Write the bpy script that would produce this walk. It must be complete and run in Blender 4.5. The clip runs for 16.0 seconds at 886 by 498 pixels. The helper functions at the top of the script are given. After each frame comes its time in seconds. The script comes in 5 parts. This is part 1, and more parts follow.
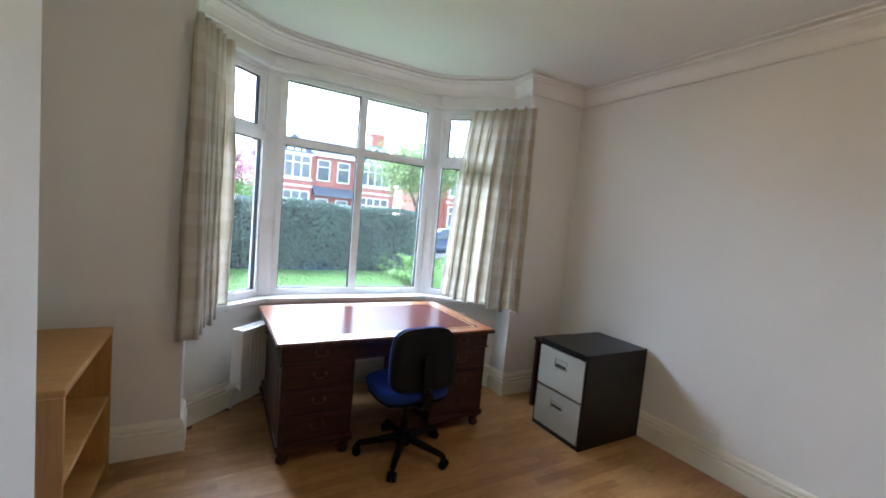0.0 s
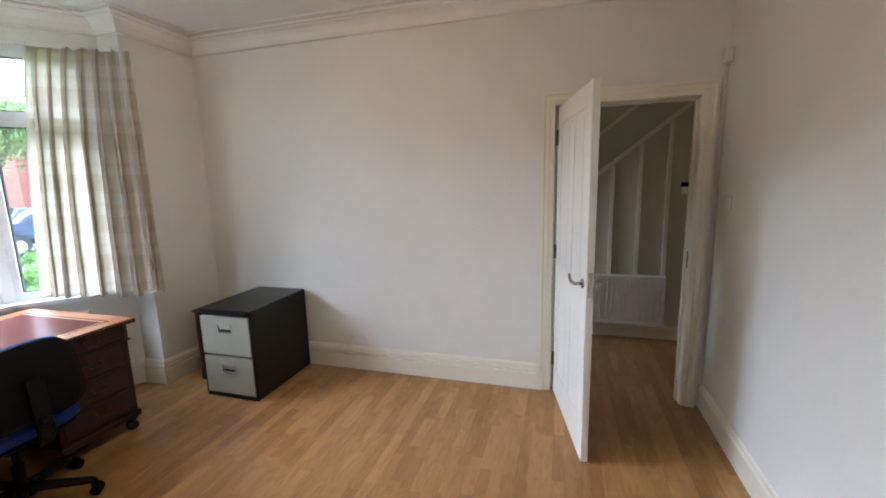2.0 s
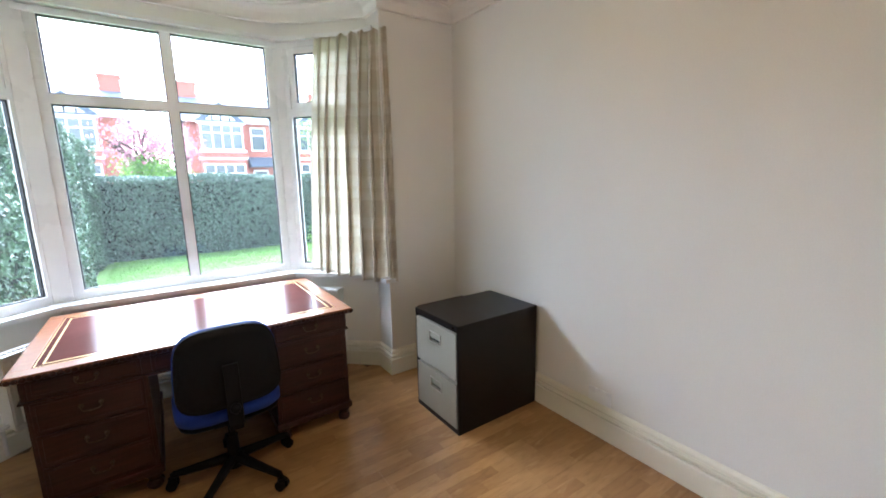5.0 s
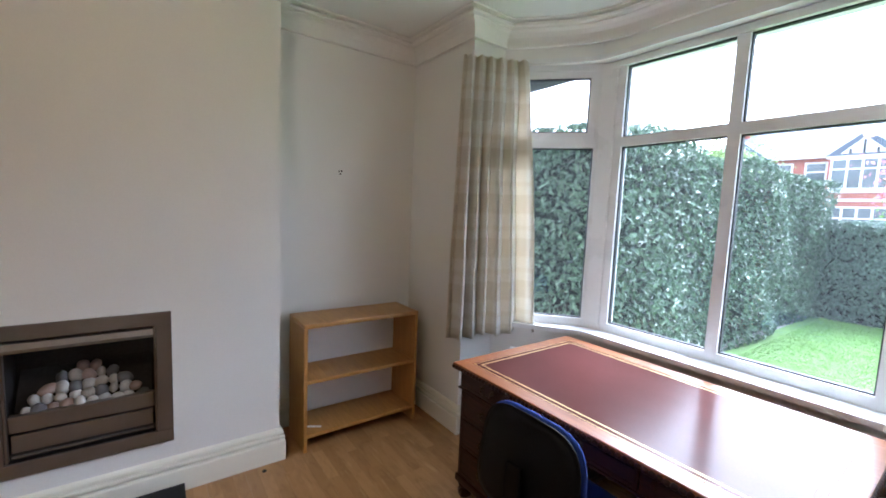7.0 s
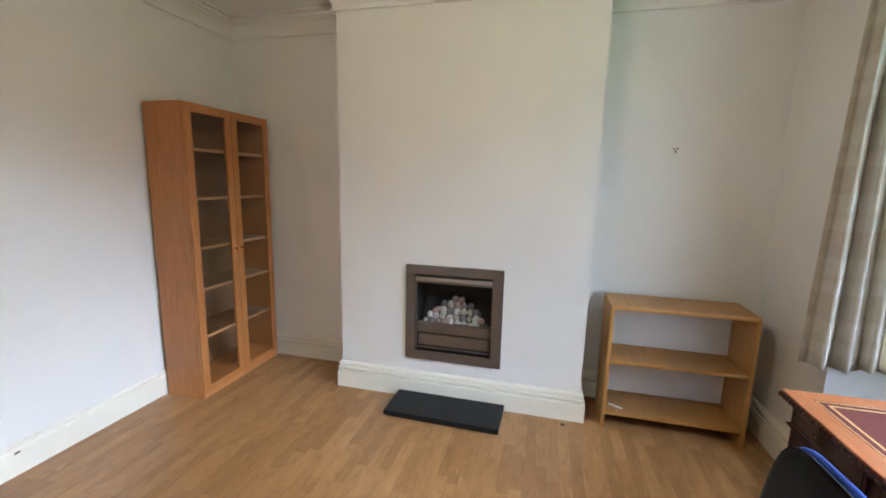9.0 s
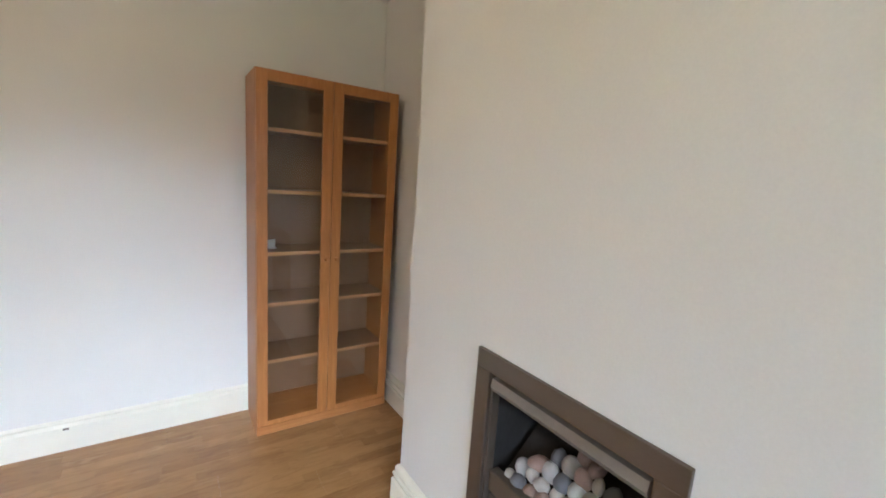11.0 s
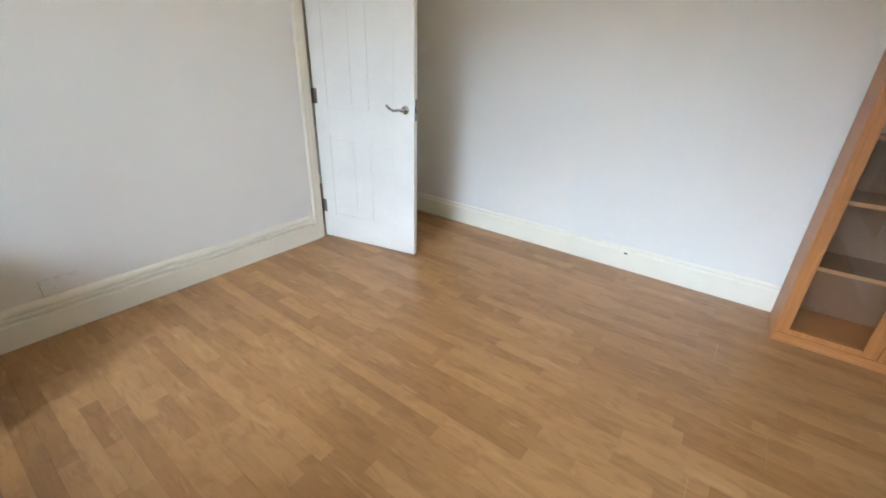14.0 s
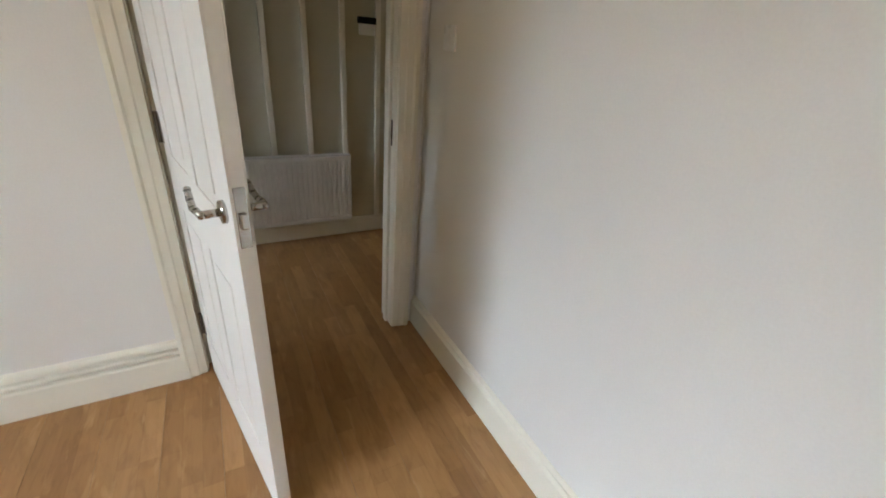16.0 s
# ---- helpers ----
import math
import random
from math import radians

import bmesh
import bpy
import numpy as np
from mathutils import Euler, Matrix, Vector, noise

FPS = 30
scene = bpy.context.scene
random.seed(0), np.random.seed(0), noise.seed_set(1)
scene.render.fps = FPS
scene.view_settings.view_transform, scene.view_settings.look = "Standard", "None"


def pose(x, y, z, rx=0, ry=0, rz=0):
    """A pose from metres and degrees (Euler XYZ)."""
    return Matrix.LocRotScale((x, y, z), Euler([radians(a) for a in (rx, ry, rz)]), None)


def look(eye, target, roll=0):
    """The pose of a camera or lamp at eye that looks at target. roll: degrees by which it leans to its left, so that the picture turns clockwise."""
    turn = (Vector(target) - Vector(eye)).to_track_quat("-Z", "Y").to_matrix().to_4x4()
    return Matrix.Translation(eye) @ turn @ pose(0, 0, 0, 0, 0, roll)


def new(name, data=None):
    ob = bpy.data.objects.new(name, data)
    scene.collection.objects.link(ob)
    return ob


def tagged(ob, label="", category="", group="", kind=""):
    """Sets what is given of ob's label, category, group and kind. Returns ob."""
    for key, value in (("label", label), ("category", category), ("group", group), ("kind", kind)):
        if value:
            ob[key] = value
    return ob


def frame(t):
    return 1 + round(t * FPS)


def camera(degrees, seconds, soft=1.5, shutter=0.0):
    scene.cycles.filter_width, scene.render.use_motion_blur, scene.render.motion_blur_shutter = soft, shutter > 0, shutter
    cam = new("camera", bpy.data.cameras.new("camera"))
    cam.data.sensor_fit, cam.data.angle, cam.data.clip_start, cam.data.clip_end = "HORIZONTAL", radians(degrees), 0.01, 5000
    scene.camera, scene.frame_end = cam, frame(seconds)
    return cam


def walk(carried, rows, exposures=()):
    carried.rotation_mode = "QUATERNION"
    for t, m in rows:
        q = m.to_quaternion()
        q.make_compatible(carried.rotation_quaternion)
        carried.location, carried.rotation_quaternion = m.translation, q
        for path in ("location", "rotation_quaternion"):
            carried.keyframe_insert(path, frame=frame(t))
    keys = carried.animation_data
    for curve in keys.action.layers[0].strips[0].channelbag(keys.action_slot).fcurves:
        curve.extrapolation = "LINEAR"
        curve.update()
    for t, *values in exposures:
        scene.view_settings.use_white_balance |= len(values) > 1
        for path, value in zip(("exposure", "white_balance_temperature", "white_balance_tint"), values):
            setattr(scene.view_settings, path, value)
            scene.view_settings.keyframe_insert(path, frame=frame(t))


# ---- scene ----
cam = camera(94.7, 16.0, soft=1.8)
PATH = [
    (0, (-2.959, 1.213, 1.533), (-1.966, 2.942, 1.383), 5.2),
    (0.5, (-2.95, 1.169, 1.623), (-1.668, 2.697, 1.479), 4.7),
    (1, (-2.976, 1.085, 1.608), (-1.433, 2.348, 1.453), 2.2),
    (1.5, (-2.977, 1.014, 1.596), (-1.215, 1.941, 1.404), -0.4),
    (2, (-2.965, 0.941, 1.567), (-1.072, 1.497, 1.239), -1.4),
    (2.5, (-2.957, 0.833, 1.497), (-1.039, 1.063, 0.98), -0.4),
    (3, (-2.955, 0.808, 1.411), (-1.105, 0.935, 0.663), 0.7),
    (3.5, (-2.855, 0.87, 1.391), (-1.061, 1.235, 0.585), -0.1),
    (4, (-2.674, 1.035, 1.455), (-0.958, 1.806, 0.777), -0.9),
    (6.3, (-1.111, 1.853, 1.549), (-1.815, 3.717, 1.376), 1.7),
    (6.5, (-1.039, 2.007, 1.536), (-2.059, 3.719, 1.362), 2.0),
    (7, (-0.941, 2.266, 1.556), (-2.55, 3.437, 1.364), 2.4),
    (7.5, (-0.938, 2.413, 1.584), (-2.834, 3.003, 1.339), 3.3),
    (8, (-0.907, 2.511, 1.559), (-2.881, 2.591, 1.251), 2.8),
    (8.3, (-0.8, 2.598, 1.529), (-2.769, 2.412, 1.23), 2.0),
    (8.5, (-0.748, 2.604, 1.540), (-2.702, 2.312, 1.233), 1.7),
    (8.7, (-0.709, 2.602, 1.549), (-2.646, 2.22, 1.235), 1.4),
    (10.8, (-2.281, 2.621, 1.561), (-3.652, 1.203, 1.233), 4.1),
    (11, (-2.545, 2.669, 1.513), (-3.652, 1.035, 1.195), 3.95),
    (11.5, (-2.84, 2.88, 1.508), (-3.3, 0.955, 1.211), 4.1),
    (12, (-2.91, 3.075, 1.512), (-2.763, 1.095, 1.25), 3.45),
    (12.5, (-2.847, 3.215, 1.567), (-2.18, 1.345, 1.327), 2.0),
    (13, (-2.787, 3.276, 1.534), (-1.766, 1.575, 1.282), 0.9),
    (13.5, (-2.7, 3.214, 1.417), (-1.539, 1.663, 0.923), 0.7),
    (14, (-2.56, 2.866, 1.308), (-1.488, 1.4, 0.469), 1.9),
    (14.5, (-2.422, 2.376, 1.269), (-1.414, 0.967, 0.269), 4.0),
    (15, (-2.228, 1.846, 1.294), (-1.127, 0.52, 0.281), 5.1),
    (15.5, (-1.991, 1.304, 1.32), (-0.725, 0.08, 0.371), 6.0),
    (16, (-1.676, 0.817, 1.367), (-0.123, -0.082, 0.485), 5.0),
]
walk(cam, [(t, look(eye, target, roll)) for t, eye, target, roll in PATH], [(t, stops, kelvin, tint) for t, stops, kelvin, tint in ((0, 3.2, 5400, 12), (1.2, 3.28, 5450, 12), (2.0, 3.55, 5550, 12), (2.5, 3.75, 5300, 10), (3.4, 3.9, 5450, 9), (4, 3.85, 5700, 10), (6.3, 3.33, 5450, 14), (7.1, 3.2, 5500, 16), (8.1, 3.65, 5700, 13), (8.6, 3.8, 5450, 11), (11, 3.85, 5500, 10), (12, 3.8, 5300, 5), (13, 3.75, 5350, 5), (14, 3.8, 5450, 7), (15, 3.6, 5550, 8), (16, 3.67, 5850, 9))])

# ---- light ----
world = bpy.data.worlds.new("overcast_sky")
scene.world = world
world.use_nodes = True
wn, wl = world.node_tree.nodes, world.node_tree.links
sky = wn.new("ShaderNodeTexSky")
sky.sky_type, sky.sun_disc = "NISHITA", False
sky.sun_elevation, sky.sun_rotation = radians(45.5), radians(-8.5)
sky.air_density, sky.dust_density, sky.ozone_density = 1.0, 1.5, 1.0
pale = wn.new("ShaderNodeHueSaturation")
pale.inputs["Saturation"].default_value = 0.5
wl.new(sky.outputs["Color"], pale.inputs["Color"])
wl.new(pale.outputs["Color"], wn["Background"].inputs["Color"])
wn["Background"].inputs["Strength"].default_value = 0.15
sun = new("sun", bpy.data.lights.new("sun", "SUN"))
sun.data.energy, sun.data.angle, sun.data.color = 2.55, radians(80), (0.87, 0.945, 1.0)
sun.matrix_world = look((-3.0, 20, 20.5), (0, 0, 0))
for name, at, watts in (("room_lamp", (-1.75, 2.05, 2.42), 1.45), ("hall_lamp", (1.7, -1.6, 2.42), 0.6)):
    lamp = new(name, bpy.data.lights.new(name, "POINT"))
    lamp.data.energy, lamp.data.color, lamp.data.shadow_soft_size = watts, (1.0, 0.715, 0.42), 0.05
    lamp.matrix_world = Matrix.Translation(at)

# ---- materials ----


def nodes_of(name):
    m = bpy.data.materials.new(name)
    m.use_nodes = True
    return m, m.node_tree.nodes, m.node_tree.links, m.node_tree.nodes["Principled BSDF"]


def noise_node(n, l, scale, detail=4.0, stretch=None, coords="Object"):
    t = n.new("ShaderNodeTexNoise")
    t.inputs["Scale"].default_value, t.inputs["Detail"].default_value = scale, detail
    c = n.new("ShaderNodeTexCoord")
    if stretch:
        mp = n.new("ShaderNodeMapping")
        mp.inputs["Scale"].default_value = stretch
        l.new(c.outputs[coords], mp.inputs["Vector"])
        l.new(mp.outputs["Vector"], t.inputs["Vector"])
    else:
        l.new(c.outputs[coords], t.inputs["Vector"])
    return t


def ramp_node(n, l, source, stops):
    r = n.new("ShaderNodeValToRGB")
    while len(r.color_ramp.elements) < len(stops):
        r.color_ramp.elements.new(0.5)
    for e, (p, c) in zip(r.color_ramp.elements, stops):
        e.position, e.color = p, (*c, 1) if len(c) == 3 else c
    l.new(source, r.inputs["Fac"])
    return r.outputs["Color"]


def mix_node(n, l, mode, fac, a, b):
    m = n.new("ShaderNodeMix")
    m.data_type, m.blend_type = "RGBA", mode
    for key, v in ((0, fac), (6, a), (7, b)):
        if isinstance(v, bpy.types.NodeSocket):
            l.new(v, m.inputs[key])
        else:
            m.inputs[key].default_value = v if key == 0 else (*v, 1)
    return m.outputs[2]


def bump_node(n, l, bs, height, strength, distance=0.002):
    b = n.new("ShaderNodeBump")
    b.inputs["Strength"].default_value, b.inputs["Distance"].default_value = strength, distance
    l.new(height, b.inputs["Height"])
    l.new(b.outputs["Normal"], bs.inputs["Normal"])


def surface(name, color, rough=0.5, metal=0.0, vary=0.08, big=1.3, fine=60.0, bump=0.1, stretch=None, coat=0.0, each=0.0):
    """A plain surface: large soft stains, fine grain, fine relief."""
    m, n, l, bs = nodes_of(name)
    t1, t2 = noise_node(n, l, big, 3), noise_node(n, l, fine, 5, stretch)
    c1 = ramp_node(n, l, t1.outputs["Fac"], [(0.3, tuple(k * (1 - vary) for k in color)), (0.7, tuple(min(1, k * (1 + vary)) for k in color))])
    g = ramp_node(n, l, t2.outputs["Fac"], [(0.3, (1 - vary,) * 3), (0.7, (1.0,) * 3)])
    c = mix_node(n, l, "MULTIPLY", 1.0, c1, g)
    if each:
        o = n.new("ShaderNodeObjectInfo")
        k = ramp_node(n, l, o.outputs["Random"], [(0.0, (1 - each,) * 3), (1.0, (1.0,) * 3)])
        c = mix_node(n, l, "MULTIPLY", 1.0, c, k)
    l.new(c, bs.inputs["Base Color"])
    bs.inputs["Metallic"].default_value = metal
    r = n.new("ShaderNodeMapRange")
    r.inputs["To Min"].default_value, r.inputs["To Max"].default_value = max(0.02, rough - 0.07), min(1, rough + 0.07)
    l.new(t1.outputs["Fac"], r.inputs["Value"])
    l.new(r.outputs["Result"], bs.inputs["Roughness"])
    bs.inputs["Coat Weight"].default_value = coat
    if bump:
        bump_node(n, l, bs, t2.outputs["Fac"], bump)
    return m


def wood(name, dark, light, rough=0.4, along=(1, 12, 12), scale=6.0, coat=0.1, each=0.0):
    m, n, l, bs = nodes_of(name)
    t = noise_node(n, l, scale, 6, along)
    t.inputs["Distortion"].default_value = 0.8
    f = noise_node(n, l, scale * 9, 3, along)
    c = ramp_node(n, l, t.outputs["Fac"], [(0.25, dark), (0.55, tuple((a + b) / 2 for a, b in zip(dark, light))), (0.75, light)])
    g = ramp_node(n, l, f.outputs["Fac"], [(0.35, (0.86,) * 3), (0.6, (1,) * 3)])
    c = mix_node(n, l, "MULTIPLY", 0.7, c, g)
    if each:
        o = n.new("ShaderNodeObjectInfo")
        k = ramp_node(n, l, o.outputs["Random"], [(0.0, (1 - each,) * 3), (1.0, (1.0,) * 3)])
        c = mix_node(n, l, "MULTIPLY", 1.0, c, k)
    l.new(c, bs.inputs["Base Color"])
    bs.inputs["Roughness"].default_value, bs.inputs["Coat Weight"].default_value = rough, coat
    bs.inputs["Coat Roughness"].default_value = 0.2
    bump_node(n, l, bs, f.outputs["Fac"], 0.08, 0.001)
    return m


def laminate(name):
    """Three-strip beech laminate: printed strips 64 mm wide along x, flecked and mottled, satin finish."""
    m, n, l, bs = nodes_of(name)
    g = n.new("ShaderNodeNewGeometry")

    def field(scale, stretch, detail=4.0, distortion=0.0):
        mp, t = n.new("ShaderNodeMapping"), n.new("ShaderNodeTexNoise")
        mp.inputs["Scale"].default_value = stretch
        l.new(g.outputs["Position"], mp.inputs["Vector"])
        l.new(mp.outputs["Vector"], t.inputs["Vector"])
        t.inputs["Scale"].default_value, t.inputs["Detail"].default_value, t.inputs["Distortion"].default_value = scale, detail, distortion
        return t.outputs["Fac"]

    def strips(width, offset, every, c1, c2):
        b = n.new("ShaderNodeTexBrick")
        b.offset, b.offset_frequency, b.squash, b.squash_frequency = offset, every, 0.72, 3
        for key, v in (("Scale", 1.0), ("Mortar Size", 0.0003), ("Mortar Smooth", 0.3), ("Bias", 0.0), ("Brick Width", width), ("Row Height", 0.064)):
            b.inputs[key].default_value = v
        b.inputs["Color1"].default_value, b.inputs["Color2"].default_value = (*c1, 1), (*c2, 1)
        b.inputs["Mortar"].default_value = (*[0.88 * k for k in c1], 1)
        l.new(g.outputs["Position"], b.inputs["Vector"])
        return b.outputs["Color"]

    col = strips(0.41, 0.37, 2, (0.37, 0.190, 0.068), (0.51, 0.290, 0.118))
    col = mix_node(n, l, "MULTIPLY", 0.5, col, strips(0.67, 0.61, 3, (0.80, 0.78, 0.74), (1.0, 1.0, 1.0)))
    grain = field(2.2, (2.2, 26, 1), 6, 0.9)
    col = mix_node(n, l, "MULTIPLY", 0.75, col, ramp_node(n, l, grain, [(0.3, (0.88, 0.85, 0.82)), (0.55, (1, 1, 1)), (0.8, (0.95, 0.93, 0.91))]))
    fleck = field(7.0, (1.0, 3.2, 1), 3, 1.2)
    col = mix_node(n, l, "MULTIPLY", 0.8, col, ramp_node(n, l, fleck, [(0.34, (0.80, 0.76, 0.72)), (0.5, (0.96, 0.955, 0.95)), (0.68, (1.0, 1.0, 1.0))]))
    pale = n.new("ShaderNodeMapRange")
    for key, v in (("From Min", 0.60), ("From Max", 0.76), ("To Min", 0.0), ("To Max", 0.6)):
        pale.inputs[key].default_value = v
    l.new(field(5.0, (1.0, 4.5, 1), 4, 0.6), pale.inputs["Value"])
    col = mix_node(n, l, "MIX", pale.outputs["Result"], col, (0.57, 0.36, 0.175))
    wear = field(1.1, (1, 1, 1), 4)
    col = mix_node(n, l, "MULTIPLY", 1.0, col, ramp_node(n, l, wear, [(0.3, (0.88, 0.87, 0.86)), (0.7, (1, 1, 1))]))
    l.new(col, bs.inputs["Base Color"])
    r = n.new("ShaderNodeMapRange")
    r.inputs["To Min"].default_value, r.inputs["To Max"].default_value = 0.27, 0.37
    l.new(wear, r.inputs["Value"])
    l.new(r.outputs["Result"], bs.inputs["Roughness"])
    bs.inputs["Specular IOR Level"].default_value = 0.6
    bump_node(n, l, bs, grain, 0.05, 0.001)
    return m


def glass(name, tint=(0.97, 0.99, 0.985), rough=0.0, haze=0.0):
    m, n, l, bs = nodes_of(name)
    gl, tr, mx = n.new("ShaderNodeBsdfGlossy"), n.new("ShaderNodeBsdfTransparent"), n.new("ShaderNodeMixShader")
    lw, pw, ml = n.new("ShaderNodeLayerWeight"), n.new("ShaderNodeMath"), n.new("ShaderNodeMath")
    lw.inputs["Blend"].default_value = 0.5
    pw.operation, ml.operation = "POWER", "MULTIPLY_ADD"
    pw.inputs[1].default_value, ml.inputs[1].default_value, ml.inputs[2].default_value = 5.0, 0.8, 0.03
    l.new(lw.outputs["Facing"], pw.inputs[0])
    l.new(pw.outputs[0], ml.inputs[0])
    gl.inputs["Roughness"].default_value = 0.02 + rough
    tr.inputs["Color"].default_value = (*tint, 1)
    l.new(ml.outputs[0], mx.inputs[0])
    # pale veil mixed into the pane: imitates glare haze over the view outside
    veil, veil_mix = n.new("ShaderNodeBsdfTranslucent"), n.new("ShaderNodeMixShader")
    veil.inputs["Color"].default_value = (0.8, 0.82, 0.84, 1)
    veil_mix.inputs[0].default_value = haze
    l.new(tr.outputs["BSDF"], veil_mix.inputs[1])
    l.new(veil.outputs["BSDF"], veil_mix.inputs[2])
    l.new(veil_mix.outputs["Shader"], mx.inputs[1])
    l.new(gl.outputs["BSDF"], mx.inputs[2])
    l.new(mx.outputs["Shader"], n["Material Output"].inputs["Surface"])
    return m


def checked_cloth(name):
    """Curtain cloth: cream with taupe bands and narrow vertical stripes, letting light through."""
    m, n, l, bs = nodes_of(name)
    c = n.new("ShaderNodeTexCoord")
    s = n.new("ShaderNodeSeparateXYZ")
    l.new(c.outputs["UV"], s.inputs[0])

    def band(socket, period, width, shift):
        a = n.new("ShaderNodeMath")
        a.operation = "MULTIPLY_ADD"
        a.inputs[1].default_value, a.inputs[2].default_value = 1 / period, shift
        l.new(socket, a.inputs[0])
        f = n.new("ShaderNodeMath")
        f.operation = "FRACT"
        l.new(a.outputs[0], f.inputs[0])
        r = n.new("ShaderNodeMapRange")
        r.interpolation_type = "SMOOTHSTEP"
        for key, v in (("From Min", width), ("From Max", width + 0.06), ("To Min", 1.0), ("To Max", 0.0)):
            r.inputs[key].default_value = v
        l.new(f.outputs[0], r.inputs["Value"])
        return r.outputs["Result"]

    h1, h2, v1 = band(s.outputs["Y"], 0.30, 0.40, 0.1), band(s.outputs["Y"], 0.30, 0.08, 0.4), band(s.outputs["X"], 0.21, 0.45, 0.0)
    col = mix_node(n, l, "MIX", h1, (0.88, 0.855, 0.79), (0.805, 0.765, 0.68))
    col = mix_node(n, l, "MULTIPLY", h2, col, (0.95, 0.93, 0.90))
    k = n.new("ShaderNodeMath")
    k.operation = "MULTIPLY"
    k.inputs[1].default_value = 0.8
    l.new(v1, k.inputs[0])
    col = mix_node(n, l, "MULTIPLY", k.outputs[0], col, (0.80, 0.745, 0.65))
    w = noise_node(n, l, 420.0, 2)
    weave = ramp_node(n, l, w.outputs["Fac"], [(0.3, (0.88,) * 3), (0.7, (1,) * 3)])
    col = mix_node(n, l, "MULTIPLY", 1.0, col, weave)
    tl, mx = n.new("ShaderNodeBsdfTranslucent"), n.new("ShaderNodeMixShader")
    l.new(col, bs.inputs["Base Color"])
    l.new(col, tl.inputs["Color"])
    bs.inputs["Roughness"].default_value = 0.9
    mx.inputs[0].default_value = 0.5
    l.new(bs.outputs["BSDF"], mx.inputs[1])
    l.new(tl.outputs["BSDF"], mx.inputs[2])
    l.new(mx.outputs["Shader"], n["Material Output"].inputs["Surface"])
    bump_node(n, l, bs, w.outputs["Fac"], 0.2, 0.001)
    return m


def leaves_material(name, dark, light, glow=0.25):
    m, n, l, bs = nodes_of(name)
    g = n.new("ShaderNodeNewGeometry")
    c = ramp_node(n, l, g.outputs["Random Per Island"], [(0.0, dark), (0.75, light), (1.0, tuple(min(1, k * 1.5) for k in light))])
    t = noise_node(n, l, 1.6, 3)
    v = ramp_node(n, l, t.outputs["Fac"], [(0.3, (0.7,) * 3), (0.7, (1,) * 3)])
    c = mix_node(n, l, "MULTIPLY", 1.0, c, v)
    l.new(c, bs.inputs["Base Color"])
    bs.inputs["Roughness"].default_value = 0.33
    tl, mx = n.new("ShaderNodeBsdfTranslucent"), n.new("ShaderNodeMixShader")
    l.new(c, tl.inputs["Color"])
    mx.inputs[0].default_value = glow
    l.new(bs.outputs["BSDF"], mx.inputs[1])
    l.new(tl.outputs["BSDF"], mx.inputs[2])
    l.new(mx.outputs["Shader"], n["Material Output"].inputs["Surface"])
    return m


def brick_far(name):
    m, n, l, bs = nodes_of(name)
    c = n.new("ShaderNodeTexCoord")
    mp = n.new("ShaderNodeMapping")
    mp.inputs["Rotation"].default_value = (radians(90), 0, 0)
    b = n.new("ShaderNodeTexBrick")
    for key, v in (("Scale", 1.0), ("Mortar Size", 0.008), ("Brick Width", 0.225), ("Row Height", 0.075)):
        b.inputs[key].default_value = v
    b.inputs["Color1"].default_value, b.inputs["Color2"].default_value, b.inputs["Mortar"].default_value = (0.36, 0.085, 0.055, 1), (0.45, 0.125, 0.08, 1), (0.40, 0.26, 0.20, 1)
    l.new(c.outputs["Object"], mp.inputs["Vector"])
    l.new(mp.outputs["Vector"], b.inputs["Vector"])
    t = noise_node(n, l, 0.9, 4)
    v = ramp_node(n, l, t.outputs["Fac"], [(0.3, (0.82,) * 3), (0.7, (1,) * 3)])
    l.new(mix_node(n, l, "MULTIPLY", 1.0, b.outputs["Color"], v), bs.inputs["Base Color"])
    bs.inputs["Roughness"].default_value = 0.85
    return m


PAINT = surface("wall_paint", (0.79, 0.772, 0.725), 0.75, vary=0.035, big=0.9, fine=160, bump=0.18)
CEIL = surface("ceiling_paint", (0.80, 0.79, 0.765), 0.85, vary=0.03, big=0.7, fine=120, bump=0.2)
TRIM = surface("cream_gloss_paint", (0.83, 0.795, 0.675), 0.34, vary=0.02, big=2.5, fine=90, bump=0.06)
CORNICE = surface("cornice_paint", (0.83, 0.805, 0.76), 0.6, vary=0.03, big=2.0, fine=60, bump=0.1)
DOORP = surface("door_white_paint", (0.84, 0.83, 0.785), 0.36, vary=0.03, big=3, fine=50, bump=0.07)
UPVC = surface("white_plastic", (0.80, 0.80, 0.79), 0.28, vary=0.02, big=4, fine=30, bump=0.0)
GASKET = surface("black_rubber", (0.03, 0.03, 0.03), 0.7, vary=0.1)
FLOOR = laminate("beech_laminate")
SUB = surface("subfloor_board", (0.12, 0.08, 0.05), 0.9)
# a little glare haze is put into the window panes
GLASS = glass("window_glass", haze=0.006)
CABGLASS = glass("cabinet_glass", (0.985, 0.975, 0.96), 0.0)
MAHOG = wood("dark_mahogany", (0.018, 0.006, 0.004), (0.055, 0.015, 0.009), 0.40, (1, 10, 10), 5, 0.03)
# the desk's mahogany again, lighter: orange light on the top border is in the colour
MAHTOP = wood("lit_mahogany_border", (0.20, 0.06, 0.018), (0.36, 0.13, 0.045), 0.32, (1, 10, 10), 5, 0.12)
LEATHER = surface("oxblood_leather", (0.10, 0.034, 0.03), 0.2, vary=0.12, big=2, fine=220, bump=0.02)
LEATHER.node_tree.nodes["Principled BSDF"].inputs["Specular IOR Level"].default_value = 0.0
